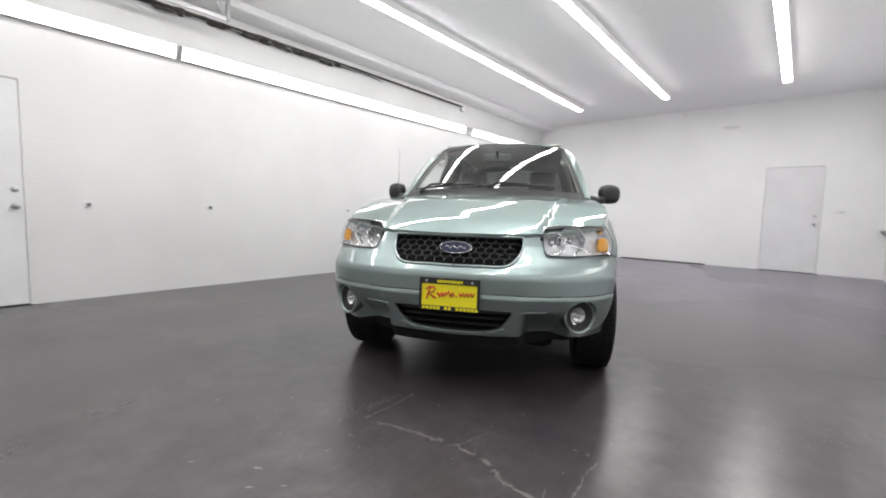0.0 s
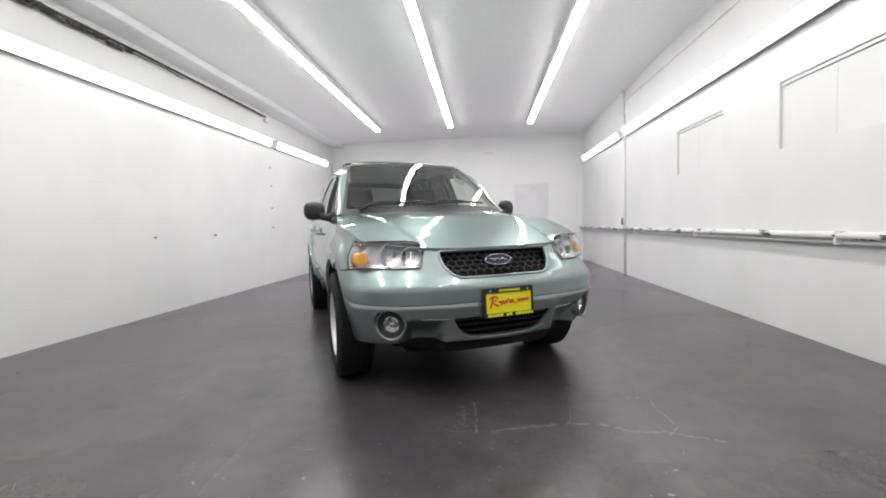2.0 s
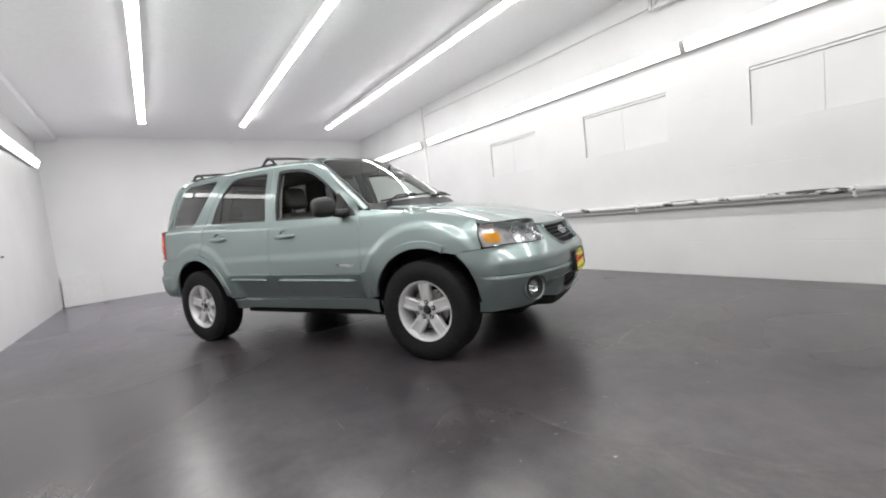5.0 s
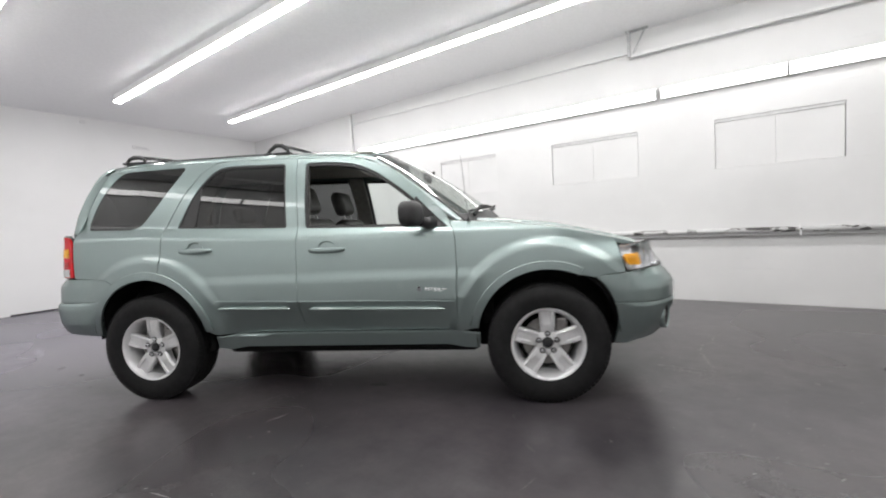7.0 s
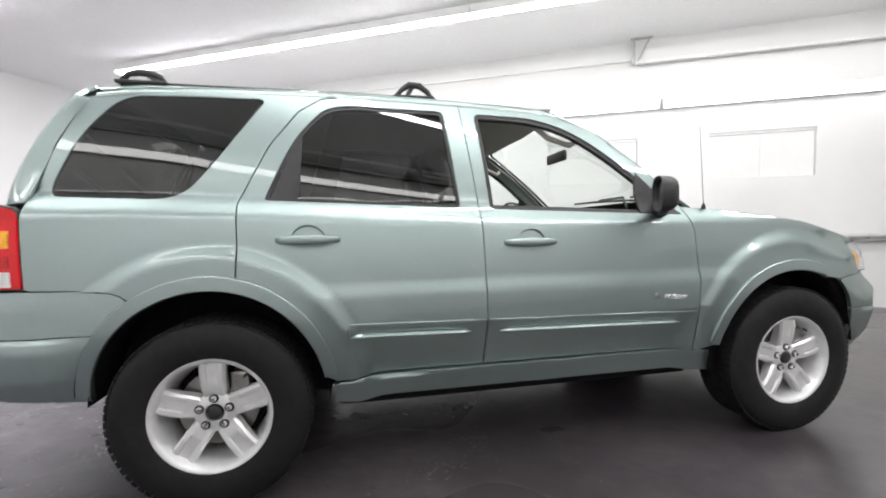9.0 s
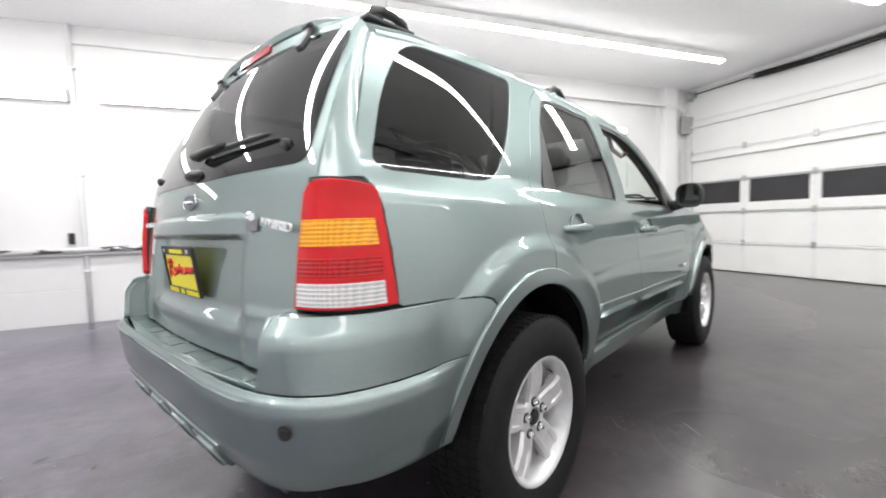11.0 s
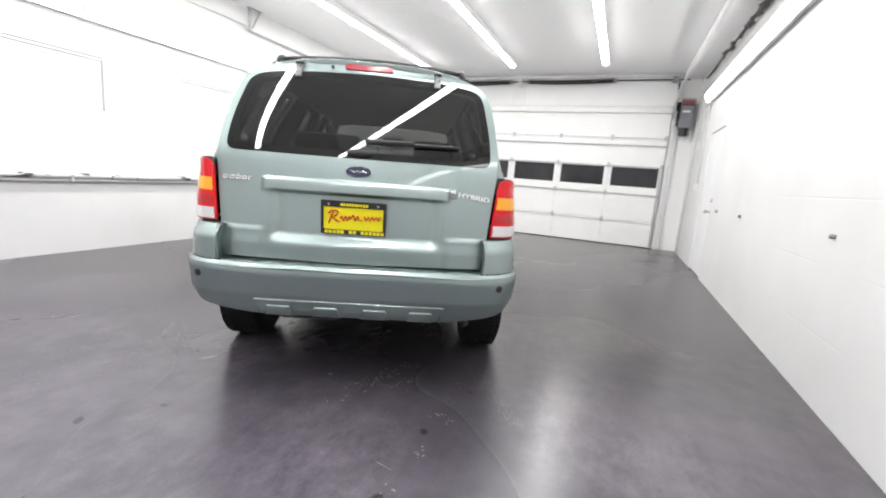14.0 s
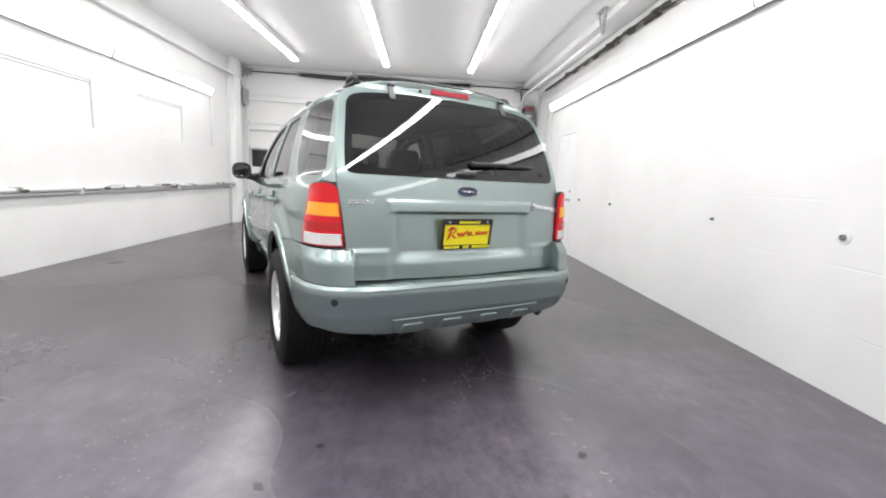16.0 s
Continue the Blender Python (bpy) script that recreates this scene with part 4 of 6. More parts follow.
F_DOOR = [(-0.766, 0.438), (0.255, 0.438), (0.266, 1.13), (0.316, 1.612), (0.05, 1.610), (-0.17, 1.572), (-0.36, 1.487), (-0.56, 1.325), (-0.715, 1.18), (-0.738, 1.13), (-0.762, 1.075), (-0.777, 1.01), (-0.780, 0.80)]
R_DOOR = [(0.2565, 0.438), (0.885, 0.438), *[p for p in arc((1.345, 0.395), 0.417, 0.437, 171, 104.6, 8)], (1.235, 0.95), (1.245, 1.16), (1.13, 1.40), (1.02, 1.555), (0.93, 1.618), (0.80, 1.632), (0.3175, 1.618), (0.2675, 1.13)]
FENDER = [(-0.7675, 0.438), (-0.7815, 0.80), (-0.7785, 1.01), (-0.7635, 1.075), (-0.7395, 1.13), (-0.86, 1.118), (-1.10, 1.096), (-1.43, 1.046), (-1.62, 1.002), (-1.725, 0.966), (-1.738, 0.935), (-1.752, 0.862), (-1.772, 0.775), (-1.66, 0.766), (-1.606, 0.750), *arc((-1.3095, 0.395), 0.415, 0.420, 117, 9, 15)]
QUARTER = [*arc((1.345, 0.395), 0.415, 0.435, 104, 60, 8), (1.587, 0.796), (1.625, 0.828), (1.66, 0.839), (1.80, 0.849), (1.93, 0.852), (1.944, 0.858), (1.953, 1.00), (1.968, 1.160), (1.974, 1.176), (1.925, 1.36), (1.83, 1.60), (1.70, 1.636), (1.20, 1.648), (0.80, 1.642), (0.80, 1.6335), (0.9315, 1.6195), (1.0225, 1.556), (1.1325, 1.401), (1.2475, 1.16), (1.2375, 0.95)]
SILL = [(-0.905, 0.424), (-0.80, 0.432), (0.76, 0.432), (0.84, 0.425), (0.90, 0.418), (0.895, 0.38), (0.90, 0.335), (0.80, 0.322), (0.70, 0.338), (-0.70, 0.338), (-0.80, 0.322), (-0.90, 0.318)]


def chrome_badge(parent, m, size=(0.088, 0.036)):
    """An oval badge: dark blue with a bright rim and one plain bright stroke."""
    b = empty("badge", m, parent)
    pts = [(size[0] * math.cos(a), size[1] * math.sin(a)) for a in (2 * math.pi * k / 40 for k in range(40))]
    flat = lambda x, y: Vector((x, y, 0.004))
    panel("rim", pts, flat, M_CHROME, b, holes=[[(x * 0.93, y * 0.86) for x, y in pts]], step=(1, 1), thick=0.006, centre=(0, 0, -1))
    panel("field", [(x * 0.935, y * 0.87) for x, y in pts], lambda x, y: Vector((x, y, 0.002)), M_BLUE, b, step=(1, 1), thick=0.004, centre=(0, 0, -1))
    add = [(size[0] * (-0.62 + 1.24 * k / 14), size[1] * 0.22 * math.sin(k * 1.35), 0.004) for k in range(15)]
    part("stroke", tube(add, size[1] * 0.085, 6), M_CHROME, b, "", True)
    return b


def door_handle(parent, sg, y, z):
    """Pull bar on a dished cup, in body colour."""
    h = empty("handle", Matrix.Translation((sg * (side_x(y, z) + 0.001), y, z)), parent)
    bm = bmesh.new()
    n = 13
    rings = []
    for k in range(n):
        t = -1 + 2 * k / (n - 1)
        yy, half, out = 0.122 * t, 0.0185 * (1 - 0.45 * t * t), 0.034 * (1 - abs(t) ** 3) + 0.004
        rings.append([bm.verts.new((sg * (out + 0.008 * math.cos(a) - (0.008 if k in (0, n - 1) else 0)), yy, half * math.sin(a))) for a in (2 * math.pi * j / 12 for j in range(12))])
    for a, b in zip(rings, rings[1:]):
        for j in range(12):
            bm.faces.new((a[j], a[(j + 1) % 12], b[(j + 1) % 12], b[j]))
    bm.faces.new(rings[0][::-1])
    bm.faces.new(rings[-1])
    bmesh.ops.recalc_face_normals(bm, faces=bm.faces)
    part("pull", bm, M_PAINT, h, "", True)
    pts = [(0.064 * math.cos(a), 0.058 * math.sin(a)) for a in (2 * math.pi * k / 28 for k in range(28))]
    panel("cup", pts, lambda a, b: Vector((sg * (0.003 - 0.044 * max(0, 1 - (a / 0.064) ** 2 - (b / 0.058) ** 2) ** 0.7), a, b)), M_PAINT, h, step=(0.012, 0.012), thick=0.0, centre=(-sg, 0, 0))


def moulding(parent, sg, y0, y1, z0, z1):
    """Rounded body-colour rubbing strip on the lower door."""
    bm = bmesh.new()
    n, rings = 16, []
    for k in range(n + 1):
        t = k / n
        y, z = y0 + (y1 - y0) * t, z0 + (z1 - z0) * t
        e = min(1.0, min(t, 1 - t) * 14 + 0.15)
        prof = [(0.0, 0.020), (0.020, 0.016), (0.030, 0.006), (0.028, -0.010), (0.004, -0.018)]
        rings.append([bm.verts.new((sg * (side_x(y, z + dz * e) + dx * e - 0.002), y, z + dz * e)) for dx, dz in prof])
    for a, b in zip(rings, rings[1:]):
        for j in range(4):
            bm.faces.new((a[j], a[j + 1], b[j + 1], b[j]))
    bmesh.ops.recalc_face_normals(bm, faces=bm.faces)
    part("moulding", bm, M_PAINT, parent, "", 40)


def seal(parent, hole, sg, width=0.014):
    panel("window_seal", grown(hole, 0.002), side_map(sg), M_BLACK, parent, holes=[grown(hole, -width)], step=(0.12, 0.12), thick=0.02, lift=-0.006, label="black rubber window seal")


for sg in (-1, 1):
    sm = side_map(sg)
    panel("front_fender", grown(FENDER, -0.0004), sm, M_PAINT, step=(0.014, 0.014))
    d = panel("front_door", grown(F_DOOR, -0.0004), sm, M_PAINT, holes=[F_WIN], step=(0.03, 0.018), label="green front door with its window lowered" if sg < 0 else "green front door")
    seal(d, F_WIN, sg, 0.020)
    if sg > 0:
        panel("window_glass", grown(F_WIN, 0.004), sm, M_GLASS, d, step=(0.04, 0.03), thick=0, lift=-0.014)
    door_handle(d, sg, 0.052, 0.980)
    cl = lambda y, z, sg=sg: Vector((sg * (side_x(y, z) + 0.006 - 0.05 * (crease(y) - z)), y, z))
    panel("lower_cladding", [(-0.764, 0.52), (0.248, 0.52), (0.251, crease(0.25)), (-0.20, crease(-0.2)), (-0.767, crease(-0.767))], cl, M_PAINT, d, step=(0.06, 0.02), thick=0.014, edge=0.003)
    moulding(d, sg, 0.205, -0.70, 0.600, 0.580)
    # mirror foot in the front corner of the window
    panel("mirror_sail", rounded([(-0.725, 1.092), (-0.515, 1.10), (-0.505, 1.20), (-0.525, 1.30)], 0.01), sm, M_BLACK, d, step=(0.1, 0.1), thick=0.01, lift=0.002)
    d2 = panel("rear_door", grown(R_DOOR, -0.0004), sm, M_PAINT, holes=[R_WIN], step=(0.014, 0.014))
    seal(d2, R_WIN, sg)
    panel("window_glass", grown(R_WIN, 0.004), sm, M_PRIVACY, d2, step=(0.03, 0.02), thick=0, lift=-0.010, label="dark privacy glass")
    panel("window_divider", [(1.13, 1.172), (1.040, 1.168), (1.015, 1.19), (1.005, 1.455), (1.03, 1.43)], sm, M_BLACK, d2, step=(0.2, 0.2), thick=0.012, lift=-0.003, label="black triangular window corner")
    door_handle(d2, sg, 0.980, 1.012)
    panel("lower_cladding", [(0.264, 0.52), (0.862, 0.52), (0.845, 0.57), (0.835, crease(0.83)), (0.266, crease(0.26))], cl, M_PAINT, d2, step=(0.06, 0.02), thick=0.014, edge=0.003)
    moulding(d2, sg, 0.83, 0.325, 0.617, 0.604)
    q = panel("rear_quarter_panel", grown(QUARTER, -0.0004), sm, M_PAINT, holes=[Q_WIN], step=(0.014, 0.014))
    panel("quarter_glass", grown(Q_WIN, 0.003), sm, M_PRIVACY, q, step=(0.03, 0.02), thick=0.004, lift=-0.003, label="dark privacy glass")
    panel("sill", SILL, lambda y, z, sg=sg: Vector((sg * (0.792 - 0.26 * (0.432 - z) + 0.022 * smooth_step((abs(y) - 0.66) / 0.22) - 0.012 * smooth_step((z - 0.417) / 0.015)), y, z)), M_PAINT, step=(0.08, 0.02), thick=0.05)
    # dark inner body behind the gaps and round the wheels
    inner = [(-1.80, 0.60), (-1.76, 0.42), *arc((-1.3095, 0.395), 0.43, 0.43, 176, 4, 14), (-0.86, 0.40), (0.86, 0.40), *arc((1.345, 0.395), 0.43, 0.45, 176, 4, 14), (1.80, 0.45), (1.93, 0.60), (1.90, 1.08), (1.2, 1.07), (-0.72, 1.05), (-1.4, 0.97), (-1.72, 0.90)]
    panel("inner_body", inner, sm, M_MATT, step=(0.15, 0.1), thick=0.03, lift=-0.035)
    # pillars between the windows, inside
    panel("inner_pillar", [(0.205, 1.05), (0.35, 1.05), (0.39, 1.62), (0.25, 1.62)], sm, M_INTERIOR, step=(0.1, 0.1), thick=0.02, lift=-0.05)
    panel("inner_pillar", [(1.02, 1.05), (1.50, 1.05), (1.19, 1.62), (0.88, 1.62)], sm, M_INTERIOR, step=(0.1, 0.1), thick=0.02, lift=-0.05)
    for c in HUBS:
        # rolled lip round the wheel arch
        k = 1.01 if c > 0 else 0.955
        lip = lambda a, r, c=c, sg=sg, k=k: Vector((sg * (side_x(c + r * 0.965 * math.cos(a), 0.395 + r * k * math.sin(a)) + 0.002), c + r * 0.965 * math.cos(a), 0.395 + r * k * math.sin(a)))
        a0, a1 = (radians(6), radians(171)) if c > 0 else (radians(9), radians(117))
        panel("arch_lip", [(a0, 0.4315), (a1, 0.4315), (a1, 0.488), (a0, 0.488)], lip, M_PAINT, step=(0.05, 0.02), thick=0.014, lift=0.011, edge=0.006)
        bm = bmesh.new()
        n = 24
        rows = []
        for x in (0.62, 0.835):
            rows.append([bm.verts.new((sg * x, c + 0.425 * math.cos(a), 0.395 + 0.445 * math.sin(a))) for a in (math.radians((3 if c > 0 else -9) + 186 * k / n) for k in range(n + 1))])
        for k in range(n):
            bm.faces.new((rows[0][k], rows[0][k + 1], rows[1][k + 1], rows[1][k]))
        bm.faces.new(rows[0])
        part("wheel_well", bm, M_MATT, car, "", True)

# roof, with a low crown
def roof_map(x, y):
    u = min(1.0, abs(x) / 0.60)
    crown = 0.055 + 0.048 * smooth_step((y - 1.1) / 0.75)
    return Vector((x, y, roof_edge(y) - 0.004 + crown * (1 - u**3.6)))


ROOF = [(-0.575, -0.20), (-0.30, -0.262), (0.0, -0.28), (0.30, -0.262), (0.575, -0.20), (0.597, 0.05), (0.603, 0.5), (0.600, 1.2), (0.595, 1.65), (0.58, 1.80), (0.50, 1.845), (0.25, 1.875), (0, 1.885), (-0.25, 1.875), (-0.50, 1.845), (-0.58, 1.80), (-0.595, 1.65), (-0.600, 1.2), (-0.603, 0.5), (-0.597, 0.05)]
panel("roof", ROOF, roof_map, M_PAINT, step=(0.04, 0.05), thick=0.02)
panel("headliner", grown(ROOF, -0.03), lambda x, y: roof_map(x, y) - Vector((0, 0, 0.045)), M_HEADLINER, step=(0.15, 0.2), thick=0)


def strip_between(name, a, b, mat, n=18, bulge=0.0, out=(0, 0, 1), label="", parent=None):
    """A sheet between two lines of points, with a slight bulge, 12 mm thick."""
    fa, fb = (lambda t, s=s: Vector([float(np.interp(t, np.linspace(0, 1, len(s)), [p[k] for p in s])) for k in range(3)]) for s in (a, b))
    o = Vector(out).normalized()
    return panel(name, [(0, 0), (1, 0), (1, 1), (0, 1)], lambda t, u: fa(t) * (1 - u) + fb(t) * u + o * (bulge * 4 * u * (1 - u)), mat, parent, step=(1 / n, 0.2), thick=0.012, label=label)


# windscreen
def screen_map(u, v):
    """u from side to side, -1 to 1; v from the cowl to the roof."""
    base = Vector((0.715 * u, -1.03 + 0.205 * u * u, 1.158 - 0.022 * u * u))
    top = Vector((0.567 * u, -0.285 + 0.075 * u * u, 1.642 - 0.040 * u * u))
    return base * (1 - v) + top * v + Vector((0, -0.02, 0.03)) * (4 * v * (1 - v)) * (1 - 0.6 * u * u)


ws = [(-1, 0), (1, 0), (1, 1), (-1, 1)]
screen = panel("windscreen", rounded(ws, 0.06), screen_map, M_GLASS, step=(0.04, 0.04), thick=0.0, label="clear greenish windscreen")
panel("windscreen_seal", rounded([(-1.012, -0.03), (1.012, -0.03), (1.012, 1.008), (-1.012, 1.008)], 0.06), screen_map, M_BLACK, screen, holes=[rounded([(-0.985, 0.06), (0.985, 0.06), (0.985, 0.988), (-0.985, 0.988)], 0.06)], step=(0.12, 0.12), thick=0.006, lift=0.002, label="black edge of the windscreen")
for sg in (-1, 1):
    outer = [screen_map(sg * 1.02, v) for v in (0.0, 0.2, 0.4, 0.6, 0.8, 1.0)]
    dy = [(-0.80, 1.125), (-0.695, 1.20), (-0.555, 1.335), (-0.36, 1.495), (-0.18, 1.578), (-0.02, 1.612)]
    inner = [Vector((sg * side_x(y, z), y, z)) for y, z in dy]
    strip_between("pillar", outer, inner, M_PAINT, 24, 0.006, (sg * 0.8, -0.4, 0.5))
    strip_between("inner_pillar", [p + Vector((-sg * 0.03, 0.03, -0.02)) for p in outer], [p + Vector((-sg * 0.035, 0, -0.01)) for p in inner], M_INTERIOR, 24, 0.004, (sg * 0.8, -0.4, 0.5))
    # drip edge between the roof and the doors
    a = [Vector((sg * 0.598, y, roof_edge(y) - 0.012)) for y in np.linspace(-0.10, 1.80, 16)]
    b = [Vector((sg * (side_x(y, roof_edge(y) - 0.036) + 0.001), y, roof_edge(y) - 0.036)) for y in np.linspace(-0.10, 1.80, 16)]
    strip_between("roof_side", a, b, M_PAINT, 20, 0.006, (sg, 0, 0.6))

# bonnet
HOOD_Z = curve_of([-2.2, -2.1, -2.0, -1.9, -1.84, -1.7, -1.43, -1.1, -0.80], [0.80, 0.853, 0.891, 0.922, 0.938, 0.981, 1.049, 1.096, 1.124], 0.05)


def hood_map(x, y):
    u = abs(x) / 0.80
    ridge = float(np.interp(y, [-2.1, -1.9, -1.0], [0.41, 0.45, 0.59]))
    dome = 0.013 * smooth_step((ridge - abs(x)) / 0.034 + 0.5)
    return Vector((x, y, HOOD_Z(y) + 0.027 * (1 - min(1, u) ** 2.0) + dome * smooth_step((y + 2.12) / 0.25)))


def hood_side(y):
    return side_x(y, HOOD_Z(y) - 0.004) - 0.006


right = [(hood_side(y), y) for y in (-1.80, -1.62, -1.43, -1.20, -1.0, -0.86)]
front = [(0.0, -2.078), (0.22, -2.072), (0.37, -2.055), (0.475, -2.02), (0.58, -1.97), (0.68, -1.90), (0.74, -1.845)]
back = [(0.70, -0.845), (0.45, -0.965), (0.2, -1.03), (0, -1.045)]
half = front + right + back
HOOD = half + [(-x, y) for x, y in half[-2:0:-1]]
panel("bonnet", HOOD, hood_map, M_PAINT, step=(0.022, 0.035), thick=0.025)
cowl = [(x, -0.83 - 0.225 * (1 - (x / 0.73) ** 2) ) for x in np.linspace(-0.73, 0.73, 13)]
panel("cowl", cowl + [(x, y + 0.11) for x, y in cowl[::-1]], lambda x, y: Vector((x, y, 1.135 - 0.02 * (x / 0.73) ** 2 + 0.10 * (y + 0.93))), M_BLACK, step=(0.1, 0.1), thick=0.03, label="black plastic cowl under the windscreen")

# wipers
for x0, x1 in ((-0.62, -0.06), (-0.08, 0.50)):
    w = empty("wiper", None, car)
    pts = [screen_map((x0 + (x1 - x0) * t) / 0.70, 0.055 + 0.055 * t * (1 - 0.3 * t)) + Vector((0, -0.022, 0.014)) for t in np.linspace(0, 1, 9)]
    part("blade", tube(pts, 0.008, 8), M_BLACK, w, "", True)
    part("arm", tube([Vector((x0 + 0.03, -0.96 + 0.2 * (x0 + 0.03) ** 2, 1.16)), pts[2] + Vector((0, -0.01, 0.022)), pts[5] + Vector((0, -0.004, 0.012))], [0.012, 0.009, 0.006], 8), M_BLACK, w, "", True)

# front bumper and grille surround
FW = (0.868, -1.50, 0.695, 2.88)
FPROF = curve_of([0.25, 0.33, 0.42, 0.585, 0.676, 0.692, 0.735, 0.785, 0.83, 0.90], [-0.075, -0.020, 0.0, 0.010, 0.011, 0.004, -0.026, -0.070, -0.105, -0.140], 0.005)
FPROF_LOW = curve_of([0.22, 0.29, 0.355, 0.366, 0.380, 0.42, 0.48, 0.52, 0.572, 0.590], [-0.15, -0.100, -0.072, -0.052, -0.048, -0.038, -0.014, 0.002, 0.014, 0.005], 0.004)
FPROF_END = curve_of([0.25, 0.33, 0.36, 0.40, 0.44, 0.485, 0.52, 0.572, 0.590], [-0.20, -0.105, -0.075, -0.042, -0.020, -0.004, 0.004, 0.014, 0.005], 0.006)
FPROF_DIP = curve_of([0.22, 0.29, 0.36, 0.40, 0.44, 0.485, 0.505, 0.53, 0.572, 0.590], [-0.20, -0.185, -0.168, -0.140, -0.100, -0.040, -0.014, -0.002, 0.014, 0.005], 0.005)
f_up, f_mid, f_end, f_dip = wrap_map(*FW, FPROF), wrap_map(*FW, FPROF_LOW), wrap_map(*FW, FPROF_END), wrap_map(*FW, FPROF_DIP)


def f_low(a, z):
    """The lower bumper: upright round the intake, tucked under towards the wheels."""
    p, q, r = f_mid(a, z), f_end(a, z), f_dip(a, z)
    t, u = smooth_step((abs(p.x) - 0.34) / 0.07), smooth_step((abs(p.x) - 0.54) / 0.07)
    return p * (1 - t) + (r * (1 - u) + q * u) * t



def fa(x):
    return turn_x(x, FW[0], FW[3])


def fy(y):
    return turn_y(FW[1] - y, FW[2], FW[3])


def both(pts):
    return pts + [(-a, z) for a, z in pts[::-1] if abs(a) > 1e-6]


up_half = [(0.0, 0.590), (fa(0.5), 0.590), (fa(0.8), 0.592), (fy(-1.700), 0.597), (fy(-1.678), 0.65), (fy(-1.645), 0.70), (fy(-1.604), 0.746), (fy(-1.63), 0.758), (fy(-1.67), 0.764), (fy(-1.775), 0.770), (fa(0.79), 0.786), (fa(0.62), 0.778), (fa(0.486), 0.784), (fa(0.476), 0.84), (fa(0.455), 0.905), (fa(0.36), 0.893), (fa(0.2), 0.884), (0.0, 0.882)]
GRILLE = rounded(both([(0.0, 0.728), (fa(0.29), 0.730), (fa(0.357), 0.80), (fa(0.372), 0.868), (0.0, 0.872)]), [0, 0.05, 0.03, 0.02, 0, 0.02, 0.03, 0.05])
bum = panel("front_bumper", both(up_half), f_up, M_PAINT, holes=[GRILLE], step=(0.045, 0.022), thick=0.018)
low_half = [(0.0, 0.588), (fa(0.5), 0.588), (fa(0.8), 0.590), (fy(-1.703), 0.595), (fy(-1.722), 0.52), (fy(-1.726), 0.44), (fy(-1.718), 0.345), (fy(-1.80), 0.338), (fa(0.72), 0.348), (fa(0.62), 0.362), (fa(0.52), 0.372), (fa(0.42), 0.366), (fa(0.34), 0.360), (fa(0.21), 0.352), (0.0, 0.350)]
INTAKE = rounded(both([(0.0, 0.505), (fa(0.32), 0.503), (fa(0.27), 0.415), (fa(0.20), 0.385), (0.0, 0.378)]), [0, 0.02, 0.05, 0.05, 0, 0.05, 0.05, 0.02])
FOGS = []
for sg in (-1, 1):
    c = fa(0.660 * sg)
    ga = (fa(0.70) - fa(0.63)) / 0.075
    FOGS.append([(c + 0.083 * ga * math.cos(t), 0.480 + 0.083 * math.sin(t)) for t in (2 * math.pi * k / 28 for k in range(28))])
panel("lower_bumper", both(low_half), f_low, M_PAINT, bum, holes=[INTAKE, *FOGS], step=(0.03, 0.018), thick=0.018)
# slots beside the intake
for sg in (-1, 1):
    panel("slot", [(fa(sg * 0.345), 0.504), (fa(sg * 0.49), 0.509), (fa(sg * 0.49), 0.5065), (fa(sg * 0.345), 0.501)], f_low, M_PAINT, bum, step=(0.02, 0.1), thick=0.008, lift=0.005)
air = both([(0.0, 0.358), (fa(0.21), 0.360), (fa(0.34), 0.368), (fa(0.42), 0.374), (fa(0.52), 0.380), (fa(0.62), 0.380), (fa(0.70), 0.374), (fa(0.71), 0.350), (fa(0.64), 0.322), (fa(0.5), 0.302), (fa(0.3), 0.290), (0.0, 0.286)])
panel("air_dam", air, f_low, M_RUBBER, bum, step=(0.04, 0.02), thick=0.03, lift=-0.005, label="black plastic air dam")
panel("intake_lip", rounded(both([(0.0, 0.382), (fa(0.20), 0.389), (fa(0.262), 0.412), (fa(0.285), 0.404), (fa(0.22), 0.372), (0.0, 0.362)]), [0, 0.02, 0.006, 0.006, 0.02, 0, 0.02, 0.006, 0.006, 0.02]), f_low, M_PAINT, bum, step=(0.03, 0.01), thick=0.02, lift=0.012, edge=0.005)
panel("intake_back", both([(0.0, 0.53), (fa(0.36), 0.53), (fa(0.36), 0.36), (0.0, 0.35)]), f_low, M_MATT, bum, step=(0.1, 0.1), thick=0, lift=-0.06)
for k in range(3):
    z = 0.400 + 0.034 * k
    panel("slat", both([(0.0, z), (fa(0.31), z), (fa(0.31), z + 0.010), (0.0, z + 0.010)]), f_low, M_BLACK, bum, step=(0.1, 0.1), thick=0.02, lift=-0.03)

